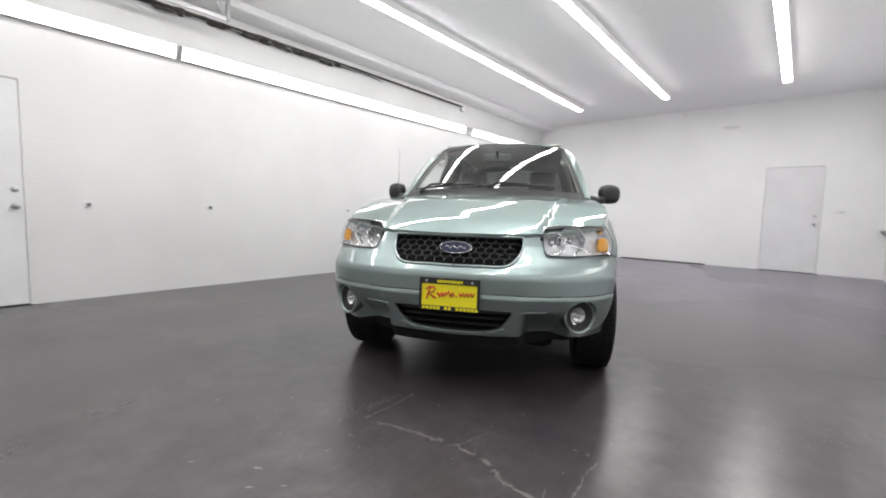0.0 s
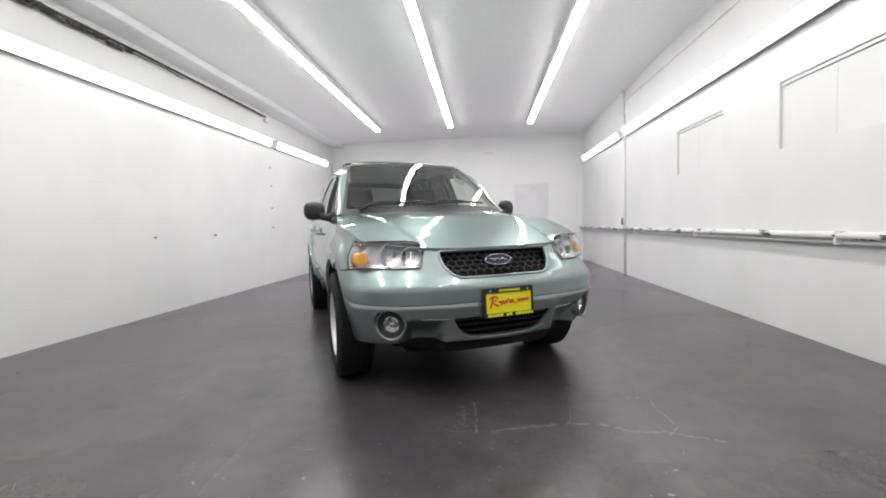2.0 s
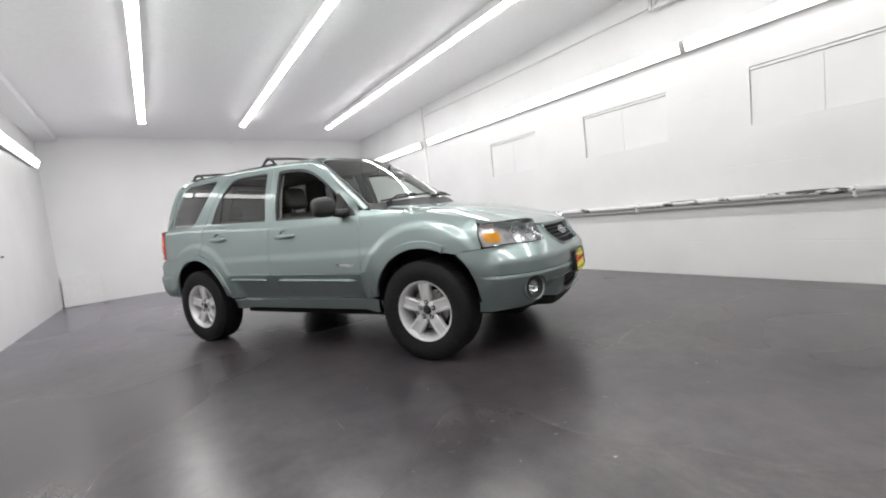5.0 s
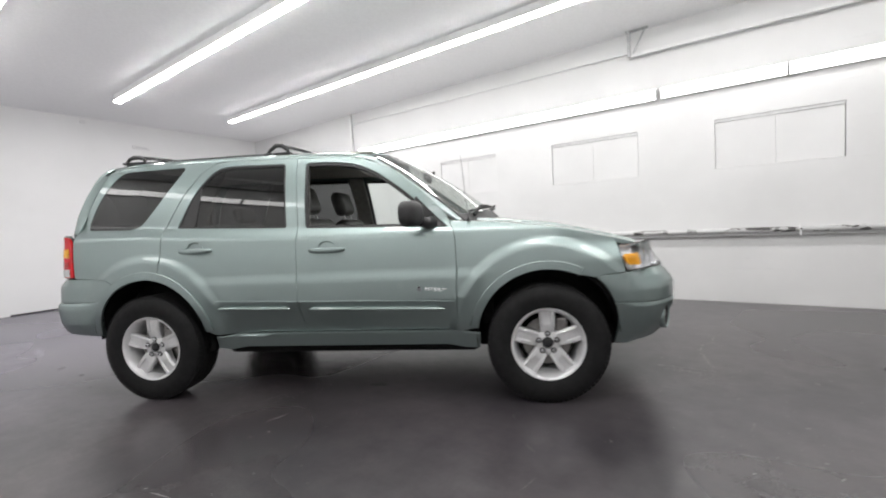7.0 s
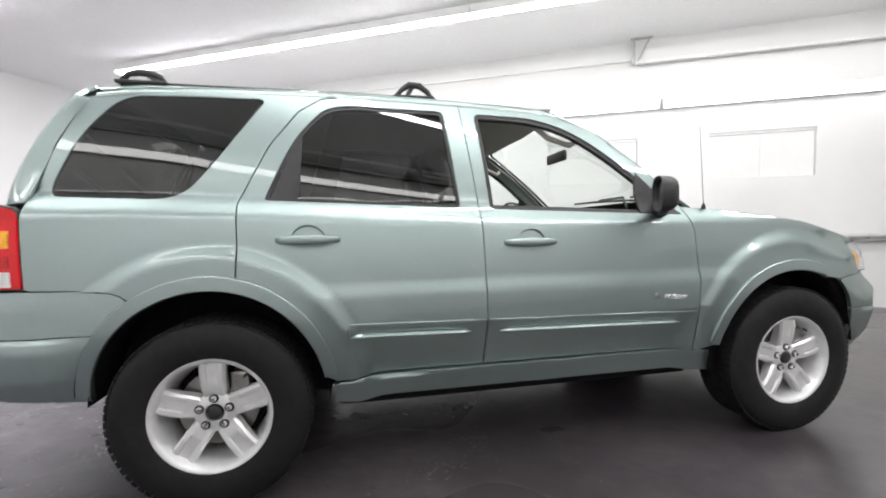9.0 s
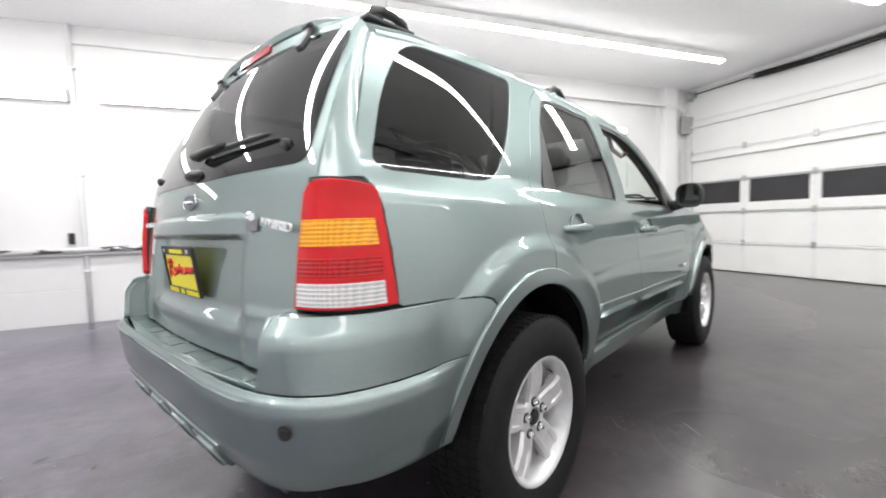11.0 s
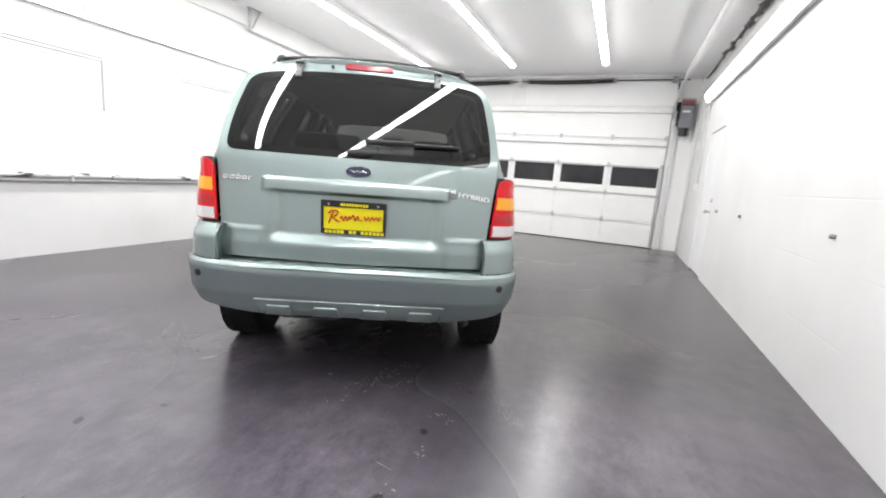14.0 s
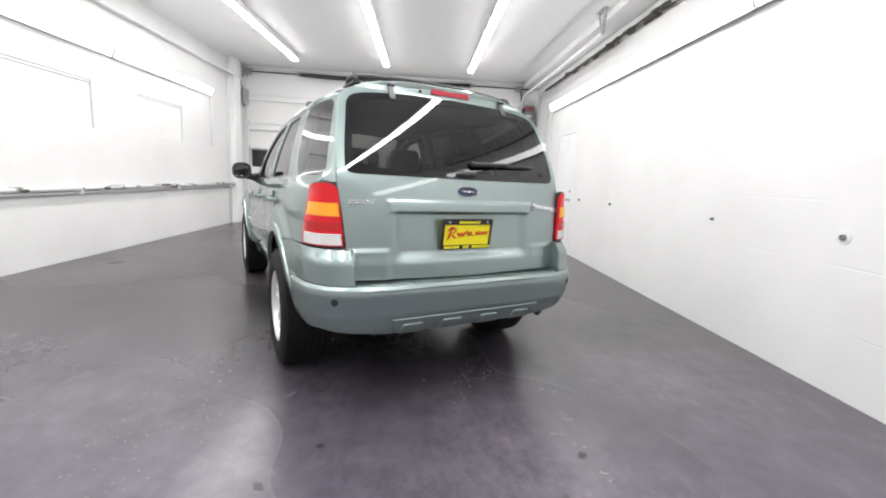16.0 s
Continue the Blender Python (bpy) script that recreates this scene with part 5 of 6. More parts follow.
# grille: dark honeycomb bars before a black backing
grille = empty("grille", None, car)
panel("backing", grown(GRILLE, 0.03), f_up, M_MATT, grille, step=(0.1, 0.05), thick=0, lift=-0.055)
bm = bmesh.new()
for row in range(7):
    z0 = 0.722 + row * 0.0258
    for col in range(-8, 9):
        x0 = 0.053 * col + (0.0265 if row % 2 else 0.0)
        ring = []
        for k in range(6):
            t = math.radians(60 * k + 30)
            ring.append((x0 + 0.0306 * math.cos(t), z0 + 0.0172 * math.sin(t)))
        if any(abs(x) > 0.368 - 0.6 * max(0, 0.80 - z) or z < 0.728 or z > 0.872 for x, z in ring):
            continue
        for k in (0, 1, 2) if not (row == 0 or col == 8) else range(6):
            (xa, za), (xb, zb) = ring[k], ring[(k + 1) % 6]
            add_tube(bm, [f_up(fa(xa), za) + Vector((0, 0.022, 0)), f_up(fa(xb), zb) + Vector((0, 0.022, 0))], 0.0038, 5, False)
part("honeycomb", bm, M_GLOSSBLACK, grille, "black honeycomb mesh", True)
pos = f_up(0, 0.815)
chrome_badge(grille, Matrix.Translation((0, pos.y - 0.004, 0.812)) @ pose(0, 0, 0, 62, 0, 0))

rim = [f_up(a, z) + Vector((0, -0.001, 0)) for a, z in grown(GRILLE, 0.004)]
part("grille_rim", tube(rim + rim[:1], 0.008, 8), M_PAINT, bum, "", True)

# fog lamps
for sg in (-1, 1):
    f = empty("fog_lamp", None, bum)
    c = f_low(fa(0.660 * sg), 0.480)
    m = Matrix.Translation(c + Vector((-sg * 0.010, 0.006, 0))) @ pose(0, 0, 0, 0, 0, sg * 30)
    for nm, prof, mat in (("bezel", [(0.12, 0.086), (0.020, 0.088), (0.002, 0.088), (-0.005, 0.085), (-0.005, 0.081), (0.008, 0.077), (0.03, 0.071)], M_PAINT), ("reflector", [(0.014, 0.050), (0.03, 0.040), (0.045, 0.02), (0.05, 0.0)], M_CHROME), ("lens", [(0.004, 0.0), (0.006, 0.025), (0.012, 0.046)], M_CLEAR), ("surround", [(0.004, 0.075), (0.014, 0.060), (0.012, 0.046), (0.03, 0.044)], M_BLACK)):
        bm = lathe([(h, r) for h, r in prof], 32, "y")
        bmesh.ops.transform(bm, matrix=m, verts=bm.verts)
        part(nm, bm, mat, f, "", True)
    bm = lathe([(0.014, 0.0), (0.014, 0.012), (0.04, 0.014)], 16, "y")
    bmesh.ops.transform(bm, matrix=m, verts=bm.verts)
    part("bulb", bm, M_CHROME, f, "", True)

# headlights
for sg in (-1, 1):
    hl = empty("headlight", None, car)
    hl["label"] = "clear headlight with two bright bowls and an amber corner"
    ol = [(fa(0.482), 0.790), (fa(0.64), 0.786), (fa(0.79), 0.790), (fy(-1.772), 0.782), (fy(-1.752), 0.86), (fy(-1.738), 0.932), (fa(0.74), 0.938), (fa(0.58), 0.936), (fa(0.490), 0.924)]
    ol = rounded([(sg * a, z) for a, z in ol], [0.035, 0.03, 0.03, 0.02, 0.02, 0.03, 0.03, 0.03, 0.045])

    def fh(a, z, sg=sg):
        """The lamp's face: the nose's surface, running flush into the fender."""
        p = f_up(a, z) + Vector((0, -0.012, 0))
        t = smooth_step((p.y + 1.97) / 0.14)
        p.x = p.x * (1 - t) + t * sg * (side_x(p.y, z) - 0.004)
        return p

    panel("lens", ol, fh, M_CLEAR, hl, step=(0.06, 0.03), thick=0.0, lift=0.0)
    panel("lens_edge", grown(ol, 0.003), fh, M_REFLECT, hl, holes=[grown(ol, -0.003)], step=(0.06, 0.03), thick=0.05, lift=-0.003)
    panel("lens_border", grown(ol, 0.004), fh, M_BLACK, hl, holes=[grown(ol, -0.001)], step=(0.06, 0.03), thick=0.004, lift=0.001, label="black lens border")
    panel("housing", grown(ol, 0.002), fh, M_HOUSING, hl, step=(0.06, 0.03), thick=0, lift=-0.052)
    for x, z, r in ((0.556, 0.844, 0.058), (0.676, 0.856, 0.072)):
        c = f_up(fa(sg * x), z)
        m = Matrix.Translation(c + Vector((-sg * 0.01, 0.0, 0))) @ pose(0, 0, 0, 0, 0, sg * 18)
        bm = lathe([(0.012, r), (0.03, r * 0.92), (0.055, r * 0.7), (0.072, r * 0.35), (0.075, 0)], 60, "y")
        for v in bm.verts:
            k = 1 if math.cos(10 * math.atan2(v.co.z, v.co.x)) > 0 else -1
            v.co.y += 0.0028 * k * math.hypot(v.co.x, v.co.z) / r
        bmesh.ops.transform(bm, matrix=m, verts=bm.verts)
        part("bowl", bm, M_CHROME, hl, "", 20)
        bm = lathe([(0.008, r + 0.005), (0.006, r), (0.014, r - 0.004)], 32, "y")
        bmesh.ops.transform(bm, matrix=m, verts=bm.verts)
        part("ring", bm, M_REFLECT, hl, "", True)
        bm = lathe([(0.028, 0.0), (0.028, 0.016), (0.06, 0.018)], 16, "y")
        bmesh.ops.transform(bm, matrix=m, verts=bm.verts)
        part("bulb", bm, M_CHROME, hl, "", True)
    am = [(fa(0.777), 0.816), (fa(0.80), 0.809), (fy(-1.792), 0.812), (fy(-1.770), 0.884), (fa(0.779), 0.884)]
    panel("indicator", rounded([(sg * a, z) for a, z in am], 0.03), fh, M_AMBER, hl, step=(0.05, 0.03), thick=0.02, lift=-0.018, label="amber turn signal")

# ---- rear ----
RZ_LOW = curve_of([0.60, 0.69, 0.85, 1.00, 1.10, 1.22, 1.4], [2.165, 2.170, 2.166, 2.150, 2.134, 2.105, 2.05], 0.04)


def glass_y(x, z):
    """The tailgate glass: leaning forward, gently bowed both ways."""
    w = z - 1.2
    top = max(0.0, z - 1.648)
    return 2.110 - 0.2654 * w - 0.547 * w * w + 0.55 * top - (0.0855 + 0.098 * w) * x * x - 0.0295 * x**4


def rear_map(x, z):
    u = abs(x)
    t = smooth_step((z - 1.06) / 0.17)
    y = (RZ_LOW(z) - 0.055 * (u / 0.70) ** 2.4) * (1 - t) + glass_y(x, z) * t
    s = smooth_step
    recess = s((0.400 - u) / 0.060 + 0.5) * s((z - 0.800) / 0.060 + 0.5) * s((1.025 - z) / 0.010 + 0.5)
    bar = s((0.455 - u) / 0.015 + 0.5) * s((z - 1.022) / 0.012 + 0.5) * s((1.084 - z) / 0.016 + 0.5)
    low = s((0.842 - z) / 0.03 + 0.5) * s((u - 0.45) / 0.05 + 0.5)
    return Vector((x, y - 0.027 * recess + 0.011 * bar + 0.010 * low + 0.006 * s((0.79 - z) / 0.06 + 0.5), z))


def rear_half(pts):
    return pts + [(-x, z) for x, z in pts[::-1] if abs(x) > 1e-6]


GATE = rear_half([(0.0, 0.688), (0.638, 0.695), (0.662, 0.86), (0.676, 1.0), (0.697, 1.165), (0.690, 1.30), (0.652, 1.55), (0.634, 1.598), (0.600, 1.634), (0.54, 1.662), (0.44, 1.690), (0.2, 1.712), (0.0, 1.718)])
R_GLASS = rounded(rear_half([(0.0, 1.204), (0.657, 1.208), (0.648, 1.36), (0.602, 1.602), (0.44, 1.634), (0.0, 1.645)]), [0, 0.05, 0.2, 0.06, 0.2, 0, 0.2, 0.06, 0.2, 0.05])
gate = panel("tailgate", grown(GATE, -0.0004), rear_map, M_PAINT, holes=[grown(R_GLASS, -0.03)], step=(0.016, 0.012), thick=0.02)
g = panel("rear_window", R_GLASS, rear_map, M_PRIVACY, gate, step=(0.03, 0.025), thick=0.004, lift=0.004, label="dark privacy glass")
panel("window_border", grown(R_GLASS, -0.001), rear_map, M_BLACK, gate, holes=[grown(R_GLASS, -0.035)], step=(0.08, 0.06), thick=0, lift=0.001)
chrome_badge(gate, Matrix.Translation(rear_map(0.0, 1.142) + Vector((0, 0.003, 0))) @ pose(0, 0, 0, 90, 0, 180) @ pose(0, 0, 0, -14, 0, 0), (0.066, 0.028))
# stop lamp, hinges, knobs, wiper
panel("stop_lamp", rounded([(-0.127, 1.664), (0.127, 1.664), (0.117, 1.700), (-0.117, 1.700)], 0.012), rear_map, M_REFLECTRED, gate, step=(0.05, 0.02), thick=0.01, lift=0.008, label="red high stop lamp")
part("washer_nozzle", lathe([(0.0, 0.008), (0.012, 0.007), (0.014, 0.0)], 12, "y", rear_map(0.19, 1.672)), M_BLACK, gate, "", True)
for x in (-0.360, 0.360):
    h = empty("glass_hinge", None, gate)
    panel("leaf", rounded([(x - 0.017, 1.598), (x + 0.017, 1.598), (x + 0.015, 1.684), (x - 0.015, 1.684)], 0.006), rear_map, M_HINGE, h, step=(0.02, 0.03), thick=0.012, lift=0.015, edge=0.003)
    part("pin", tube([rear_map(x - 0.019, 1.680) + Vector((0, 0.014, 0)), rear_map(x + 0.019, 1.680) + Vector((0, 0.014, 0))], 0.008, 10), M_BLACK, h, "", True)
for x in (-0.56, 0.56):
    part("glass_knob", lathe([(0.004, 0.016), (0.014, 0.015), (0.018, 0.008), (0.018, 0.0)], 18, "y", rear_map(x, 1.262)), M_DARK, gate, "", 40)
rw = empty("rear_wiper", None, gate)
pts = [rear_map(-0.03 - 0.46 * t, 1.285 + 0.012 * t) + Vector((0, 0.022, 0)) for t in np.linspace(0, 1, 9)]
part("blade", tube(pts, [0.0085] * 8 + [0.005], 8), M_BLACK, rw, "", True)
part("arm", tube([rear_map(-0.035, 1.292) + Vector((0, 0.02, 0)), rear_map(-0.05, 1.290) + Vector((0, 0.038, 0)), rear_map(-0.26, 1.298) + Vector((0, 0.034, 0))], [0.017, 0.015, 0.009], 10), M_BLACK, rw, "", True)
bm = lathe([(0.0, 0.05), (0.014, 0.046), (0.024, 0.03), (0.026, 0.0)], 24, "y")
bmesh.ops.transform(bm, matrix=Matrix.Translation(rear_map(0.0, 1.232)) @ Matrix.Diagonal((1.35, 1, 0.42, 1)), verts=bm.verts)
part("wiper_cover", bm, M_BLACK, rw, "", True)


def lettering(word, m, size, mat, parent, depth=0.002):
    cu = bpy.data.curves.new("lettering", "FONT")
    cu.body, cu.size, cu.extrude, cu.offset = word, size, depth, size * 0.012
    cu.align_x, cu.align_y = "CENTER", "CENTER"
    ob = new("lettering", cu)
    me = bpy.data.meshes.new_from_object(ob.evaluated_get(bpy.context.evaluated_depsgraph_get()))
    bpy.data.objects.remove(ob)
    me.materials.clear()
    me.materials.append(mat)
    ob = new("lettering", me)
    ob.matrix_basis, ob.parent = m, parent
    return ob


def slant(k):
    """Leans upright letters into italics."""
    m = Matrix.Identity(4)
    m[0][1] = k
    return m


def on_gate(x, z, out=0.005):
    bend = math.degrees(math.atan((rear_map(x + 0.03, z).y - rear_map(x - 0.03, z).y) / 0.06))
    return Matrix.Translation(rear_map(x, z) + Vector((0, out, 0))) @ pose(0, 0, 0, 90, 0, 180 + bend) @ pose(0, 0, 0, -6, 0, 0)


LEAF = [(0.0, -0.012), (0.012, -0.014), (0.020, 0.0), (0.018, 0.020), (0.010, 0.026), (-0.004, 0.016), (-0.010, 0.024), (-0.014, 0.004), (-0.022, 0.002), (-0.012, -0.008)]


def leaf_badge(parent, m, k=1.0):
    """A small dark lozenge with a bright leaf on it."""
    b = empty("leaf_badge", m, parent)
    panel("lozenge", rounded([(-0.016 * k, -0.014 * k), (0.018 * k, -0.014 * k), (0.016 * k, 0.012 * k), (-0.018 * k, 0.012 * k)], 0.004), lambda a, b: Vector((a, b, 0.002)), M_GREYBOX, b, step=(1, 1), thick=0.003, centre=(0, 0, -1))
    panel("leaf", [(x * 0.55 * k, z * 0.5 * k + 0.014 * k) for x, z in LEAF], lambda a, b: Vector((a, b, 0.004)), M_CHROME, b, step=(1, 1), thick=0.002, centre=(0, 0, -1))


lettering("HYBRID", on_gate(-0.578, 1.057, 0.011) @ pose(0, 0, 0, 0, 3, 4) @ slant(0.45) @ Matrix.Diagonal((1.60, 1, 1, 1)), 0.029, M_LETTER, gate)
leaf_badge(gate, on_gate(-0.472, 1.060, 0.010), 1.2)
tilt_l = Matrix.Translation(rear_map(0.565, 1.075) + Vector((0, 0.004, 0))) @ pose(0, 0, 0, 90, 0, 180) @ pose(0, 0, 0, -6, 0, 0)
for k in range(6):
    x = -0.075 + 0.030 * k
    lo = panel("badge_bar", rounded([(x - 0.012, -0.010), (x + 0.012, -0.010), (x + 0.014, 0.010), (x - 0.010, 0.010)], 0.004), lambda a, b: Vector((a, b, 0.002)), M_CHROME, gate, holes=[[(x - 0.006, -0.003), (x + 0.008, -0.003), (x + 0.008, 0.004), (x - 0.006, 0.004)]], step=(1, 1), thick=0.003, centre=(0, 0, -1))
    lo.matrix_basis = tilt_l


# number plates: yellow dealer plates in black frames
def number_plate(m, parent):
    p = empty("number_plate", m, parent)
    p["label"] = "yellow dealer plate in a black frame"
    part("plate", box((-0.150, -0.004, -0.076), (0.150, 0.0, 0.076), 0.002), M_YELLOW, p)
    fo, fi = rounded([(-0.157, -0.083), (0.157, -0.083), (0.157, 0.083), (-0.157, 0.083)], 0.008), rounded([(-0.144, -0.060), (0.144, -0.060), (0.144, 0.052), (-0.144, 0.052)], 0.006)
    panel("frame", fo, lambda x, z: Vector((x, -0.010, z)), M_BLACK, p, holes=[fi], step=(1, 1), thick=0.010, centre=(0, 1, 0))
    # a brush-drawn red flourish across the plate: one tall looped stroke, then a low running wave in two pieces
    def brush(pts, r):
        part("red_stroke", tube(pts, [r * (0.55 + 0.45 * abs(math.sin(1.9 * k))) for k in range(len(pts))], 6), M_PLATERED, p, "", True)

    brush([(-0.120, -0.006, -0.030), (-0.112, -0.006, -0.008), (-0.103, -0.006, 0.016), (-0.096, -0.006, 0.031)], 0.0048)
    brush([(-0.122, -0.006, 0.018), (-0.105, -0.006, 0.034), (-0.082, -0.006, 0.036), (-0.072, -0.006, 0.024), (-0.084, -0.006, 0.010), (-0.104, -0.006, 0.002), (-0.086, -0.006, -0.012), (-0.068, -0.006, -0.022)], 0.0048)
    brush([(-0.062 + 0.092 * t, -0.006, -0.004 + 0.006 * t + 0.0115 * math.sin(t * 30) + (0.016 if 0.55 < t < 0.66 else 0)) for t in np.linspace(0, 1, 40)], 0.0042)
    brush([(0.050 + 0.082 * t, -0.006, 0.002 + 0.004 * t + 0.0095 * math.sin(1.2 + t * 26)) for t in np.linspace(0, 1, 36)], 0.0040)
    brush([(0.036, -0.006, -0.010), (0.041, -0.006, -0.009)], 0.0048)
    for x0, x1, z0, z1 in [(-0.062 + 0.0135 * k, -0.052 + 0.0135 * k, 0.059, 0.072) for k in range(10)] + [(-0.138 + 0.0195 * k, -0.123 + 0.0195 * k, -0.078, -0.063) for k in range(15) if k not in (5, 8)]:
        part("bar", box((x0, -0.0118, z0), (x1, -0.0098, z1)), M_YELLOW, p)
    for x in (-0.118, 0.118):
        for z in (0.066,):
            part("bolt", lathe([(-0.014, 0.0), (-0.014, 0.006), (-0.009, 0.007)], 10, "y", (x, 0, z)), M_STEEL, p)
    return p


number_plate(Matrix.Translation((0.0, -2.222, 0.580)) @ pose(0, 0, 0, -3, 0, 0), bum)
part("plate_bracket", box((-0.150, -2.218, 0.502), (0.150, -2.185, 0.655), 0.006), M_BLACK, bum)
number_plate(Matrix.Translation((0.01, 2.160, 0.918)) @ pose(0, 0, 0, 7, 0, 180), gate)

# tail lamps: red, amber, red, white from the top
for sg in (-1, 1):
    tl = empty("tail_lamp", None, car)
    tl["label"] = "red, amber and white tail lamp"

    def lamp_map(t, z, sg=sg):
        """t from the tailgate (0) round the corner to the side (1)."""
        xi = float(np.interp(z, [0.85, 1.16], [0.672, 0.702]))
        p0 = rear_map(sg * xi, z) + Vector((0, 0.012 + 0.06 * (z - 0.86), 0))
        yf = float(np.interp(z, [0.86, 1.15], [1.946, 1.970]))
        p2 = Vector((sg * side_x(yf, min(z, 1.10)), yf, z))
        p1 = Vector((p2.x * 0.988, p0.y - 0.010, z))
        return p0 * (1 - t) ** 2 + p1 * 2 * t * (1 - t) + p2 * t * t

    body = [(0.0, 0.862), (0.995, 0.862), (0.995, 1.112), (0.98, 1.130), (0.93, 1.142), (0.80, 1.149), (0.60, 1.154), (0.40, 1.157), (0.18, 1.156), (0.06, 1.146), (0.0, 1.125)]
    panel("red_lens", body, lamp_map, M_REDLENS, tl, step=(0.09, 0.015), thick=0.016, lift=0.004)
    for nm, z0, z1, mat in (("amber_lens", 1.004, 1.066, M_AMBER), ("reflex_lens", 0.936, 0.978, M_REFLEX), ("white_lens", 0.868, 0.922, M_WHITELENS)):
        panel(nm, rounded([(0.03, z0), (0.90, z0), (0.90, z1), (0.03, z1)], 0.006), lamp_map, mat, tl, step=(0.09, 0.015), thick=0.006, lift=0.006)
    panel("lamp_rim", [(0.02, 0.857), (1.0, 0.857), (1.0, 1.120), (0.985, 1.138), (0.935, 1.150), (0.80, 1.157), (0.60, 1.161), (0.40, 1.164), (0.02, 1.165)], lamp_map, M_BLACK, tl, step=(0.1, 0.03), thick=0.02, lift=-0.004)
    # corner pillar of the body between the tailgate glass and the side glass
    ga = [rear_map(sg * x, z) for x, z in ((0.699, 1.161), (0.692, 1.30), (0.674, 1.43), (0.652, 1.55), (0.630, 1.604))]
    gb = [Vector((sg * side_x(y, z), y, z)) for y, z in ((1.974, 1.170), (1.945, 1.29), (1.909, 1.41), (1.856, 1.53), (1.815, 1.592))]
    strip_between("rear_pillar", ga, gb, M_PAINT, 14, 0.010, (sg, 0.9, 0.0))
    strip_between("rear_pillar_shade", [p + Vector((-sg * 0.04, -0.04, 0)) for p in ga], [p + Vector((-sg * 0.06, -0.01, 0)) for p in gb], M_INTERIOR, 14, 0.016, (sg, 0.9, 0.2))

# rear bumper
RW = (0.862, 1.50, 0.745, 5.5)
RPROF = curve_of([0.36, 0.42, 0.50, 0.60, 0.655, 0.70, 0.795, 0.85, 0.88], [-0.07, -0.020, 0.004, 0.010, 0.004, 0.0, -0.006, -0.042, -0.06], 0.007)
RPROF_LOW = curve_of([0.34, 0.40, 0.46, 0.53, 0.640, 0.672, 0.684], [-0.12, -0.065, -0.024, 0.008, 0.020, 0.016, 0.000], 0.005)
r_up, r_low = wrap_map(*RW, RPROF, True), wrap_map(*RW, RPROF_LOW, True)


def ra(x):
    return turn_x(x, RW[0], RW[3])


def ry(y):
    return turn_y(y - RW[1], RW[2], RW[3])


rup = [(ra(0.640), 0.686), (ra(0.80), 0.686), (ry(1.80), 0.687), (ry(1.690), 0.688), (ry(1.643), 0.745), (ry(1.590), 0.796), (ry(1.627), 0.826), (ry(1.662), 0.8375), (ry(1.80), 0.847), (ry(1.93), 0.850), (ra(0.80), 0.850), (ra(0.664), 0.850)]
rlow = [(0.0, 0.6845), (ra(0.6), 0.6845), (ra(0.80), 0.6845), (ry(1.80), 0.6855), (ry(1.692), 0.6865), (ry(1.725), 0.61), (ry(1.748), 0.53), (ry(1.762), 0.432), (ry(1.90), 0.446), (ra(0.80), 0.462), (ra(0.60), 0.435), (ra(0.46), 0.420), (0.0, 0.418)]
rbum = panel("rear_bumper", both(rlow), r_low, M_PAINT, step=(0.04, 0.012), thick=0.018)
for sg in (-1, 1):
    panel("bumper_wing", [(sg * a, z) for a, z in rup], r_up, M_PAINT, rbum, step=(0.04, 0.018), thick=0.018)
panel("bumper_lip", both([(0.0, 0.6615), (ra(0.62), 0.6615), (ra(0.635), 0.667), (0.0, 0.667)]), r_low, M_PAINT, rbum, step=(0.05, 0.1), thick=0.010, lift=0.006, edge=0.003)
# step pad on the bumper with raised ribs, and the top of its wings
panel("step_pad", [(-0.642, 2.10), (0.642, 2.10), (0.635, 2.198), (0.3, 2.243), (0, 2.250), (-0.3, 2.243), (-0.635, 2.198)], lambda x, y: Vector((x, y, 0.684 - 0.004 * smooth_step((y - 2.23) / 0.02))), M_PAINT, rbum, step=(0.1, 0.04), thick=0.02, centre=(0, 2.15, 0))
for k in range(9):
    x = -0.52 + 0.13 * k
    part("rib", box((x - 0.045, 2.17, 0.683), (x + 0.045, 2.225 - 0.03 * abs(x), 0.6865), 0.001), M_PAINT, rbum)
for sg in (-1, 1):
    a = [r_up(sg * t, 0.846) for t in (ra(0.664), ra(0.74), ra(0.80), ra(0.83), ry(1.95), ry(1.80), ry(1.70))]
    b = [Vector((sg * x, y, 0.852)) for x, y in ((0.652, 2.12), (0.70, 2.09), (0.74, 2.04), (0.75, 2.0), (0.79, 1.92), (0.80, 1.80), (0.80, 1.70))]
    strip_between("wing_top", a, b, M_PAINT, 14, 0.004, (0, 0, 1), parent=rbum)
    a = [r_up(sg * ra(0.660), z) for z in (0.684, 0.74, 0.80, 0.846)]
    b = [Vector((sg * 0.638, 2.10, z)) for z in (0.684, 0.74, 0.80, 0.85)]
    strip_between("wing_side", a, b, M_PAINT, 6, 0.0, (-sg, 0, 0), parent=rbum)
    c = r_low(sg * ra(0.725), 0.612)
    bm = lathe([(0.0, 0.018), (0.004, 0.017), (0.004, 0.011), (0.007, 0.010), (0.007, 0.0)], 20, "y")
    bmesh.ops.transform(bm, matrix=Matrix.Translation(c) @ pose(0, 0, 0, 0, 0, -sg * 22), verts=bm.verts)
    part("parking_sensor", bm, M_BLACK, rbum, "", 40)
    c = r_low(sg * ra(0.33), 0.445)
    part("parking_sensor", lathe([(0.0, 0.018), (0.006, 0.017), (0.006, 0.0)], 18, "y", c), M_BLACK, rbum, "", 40)
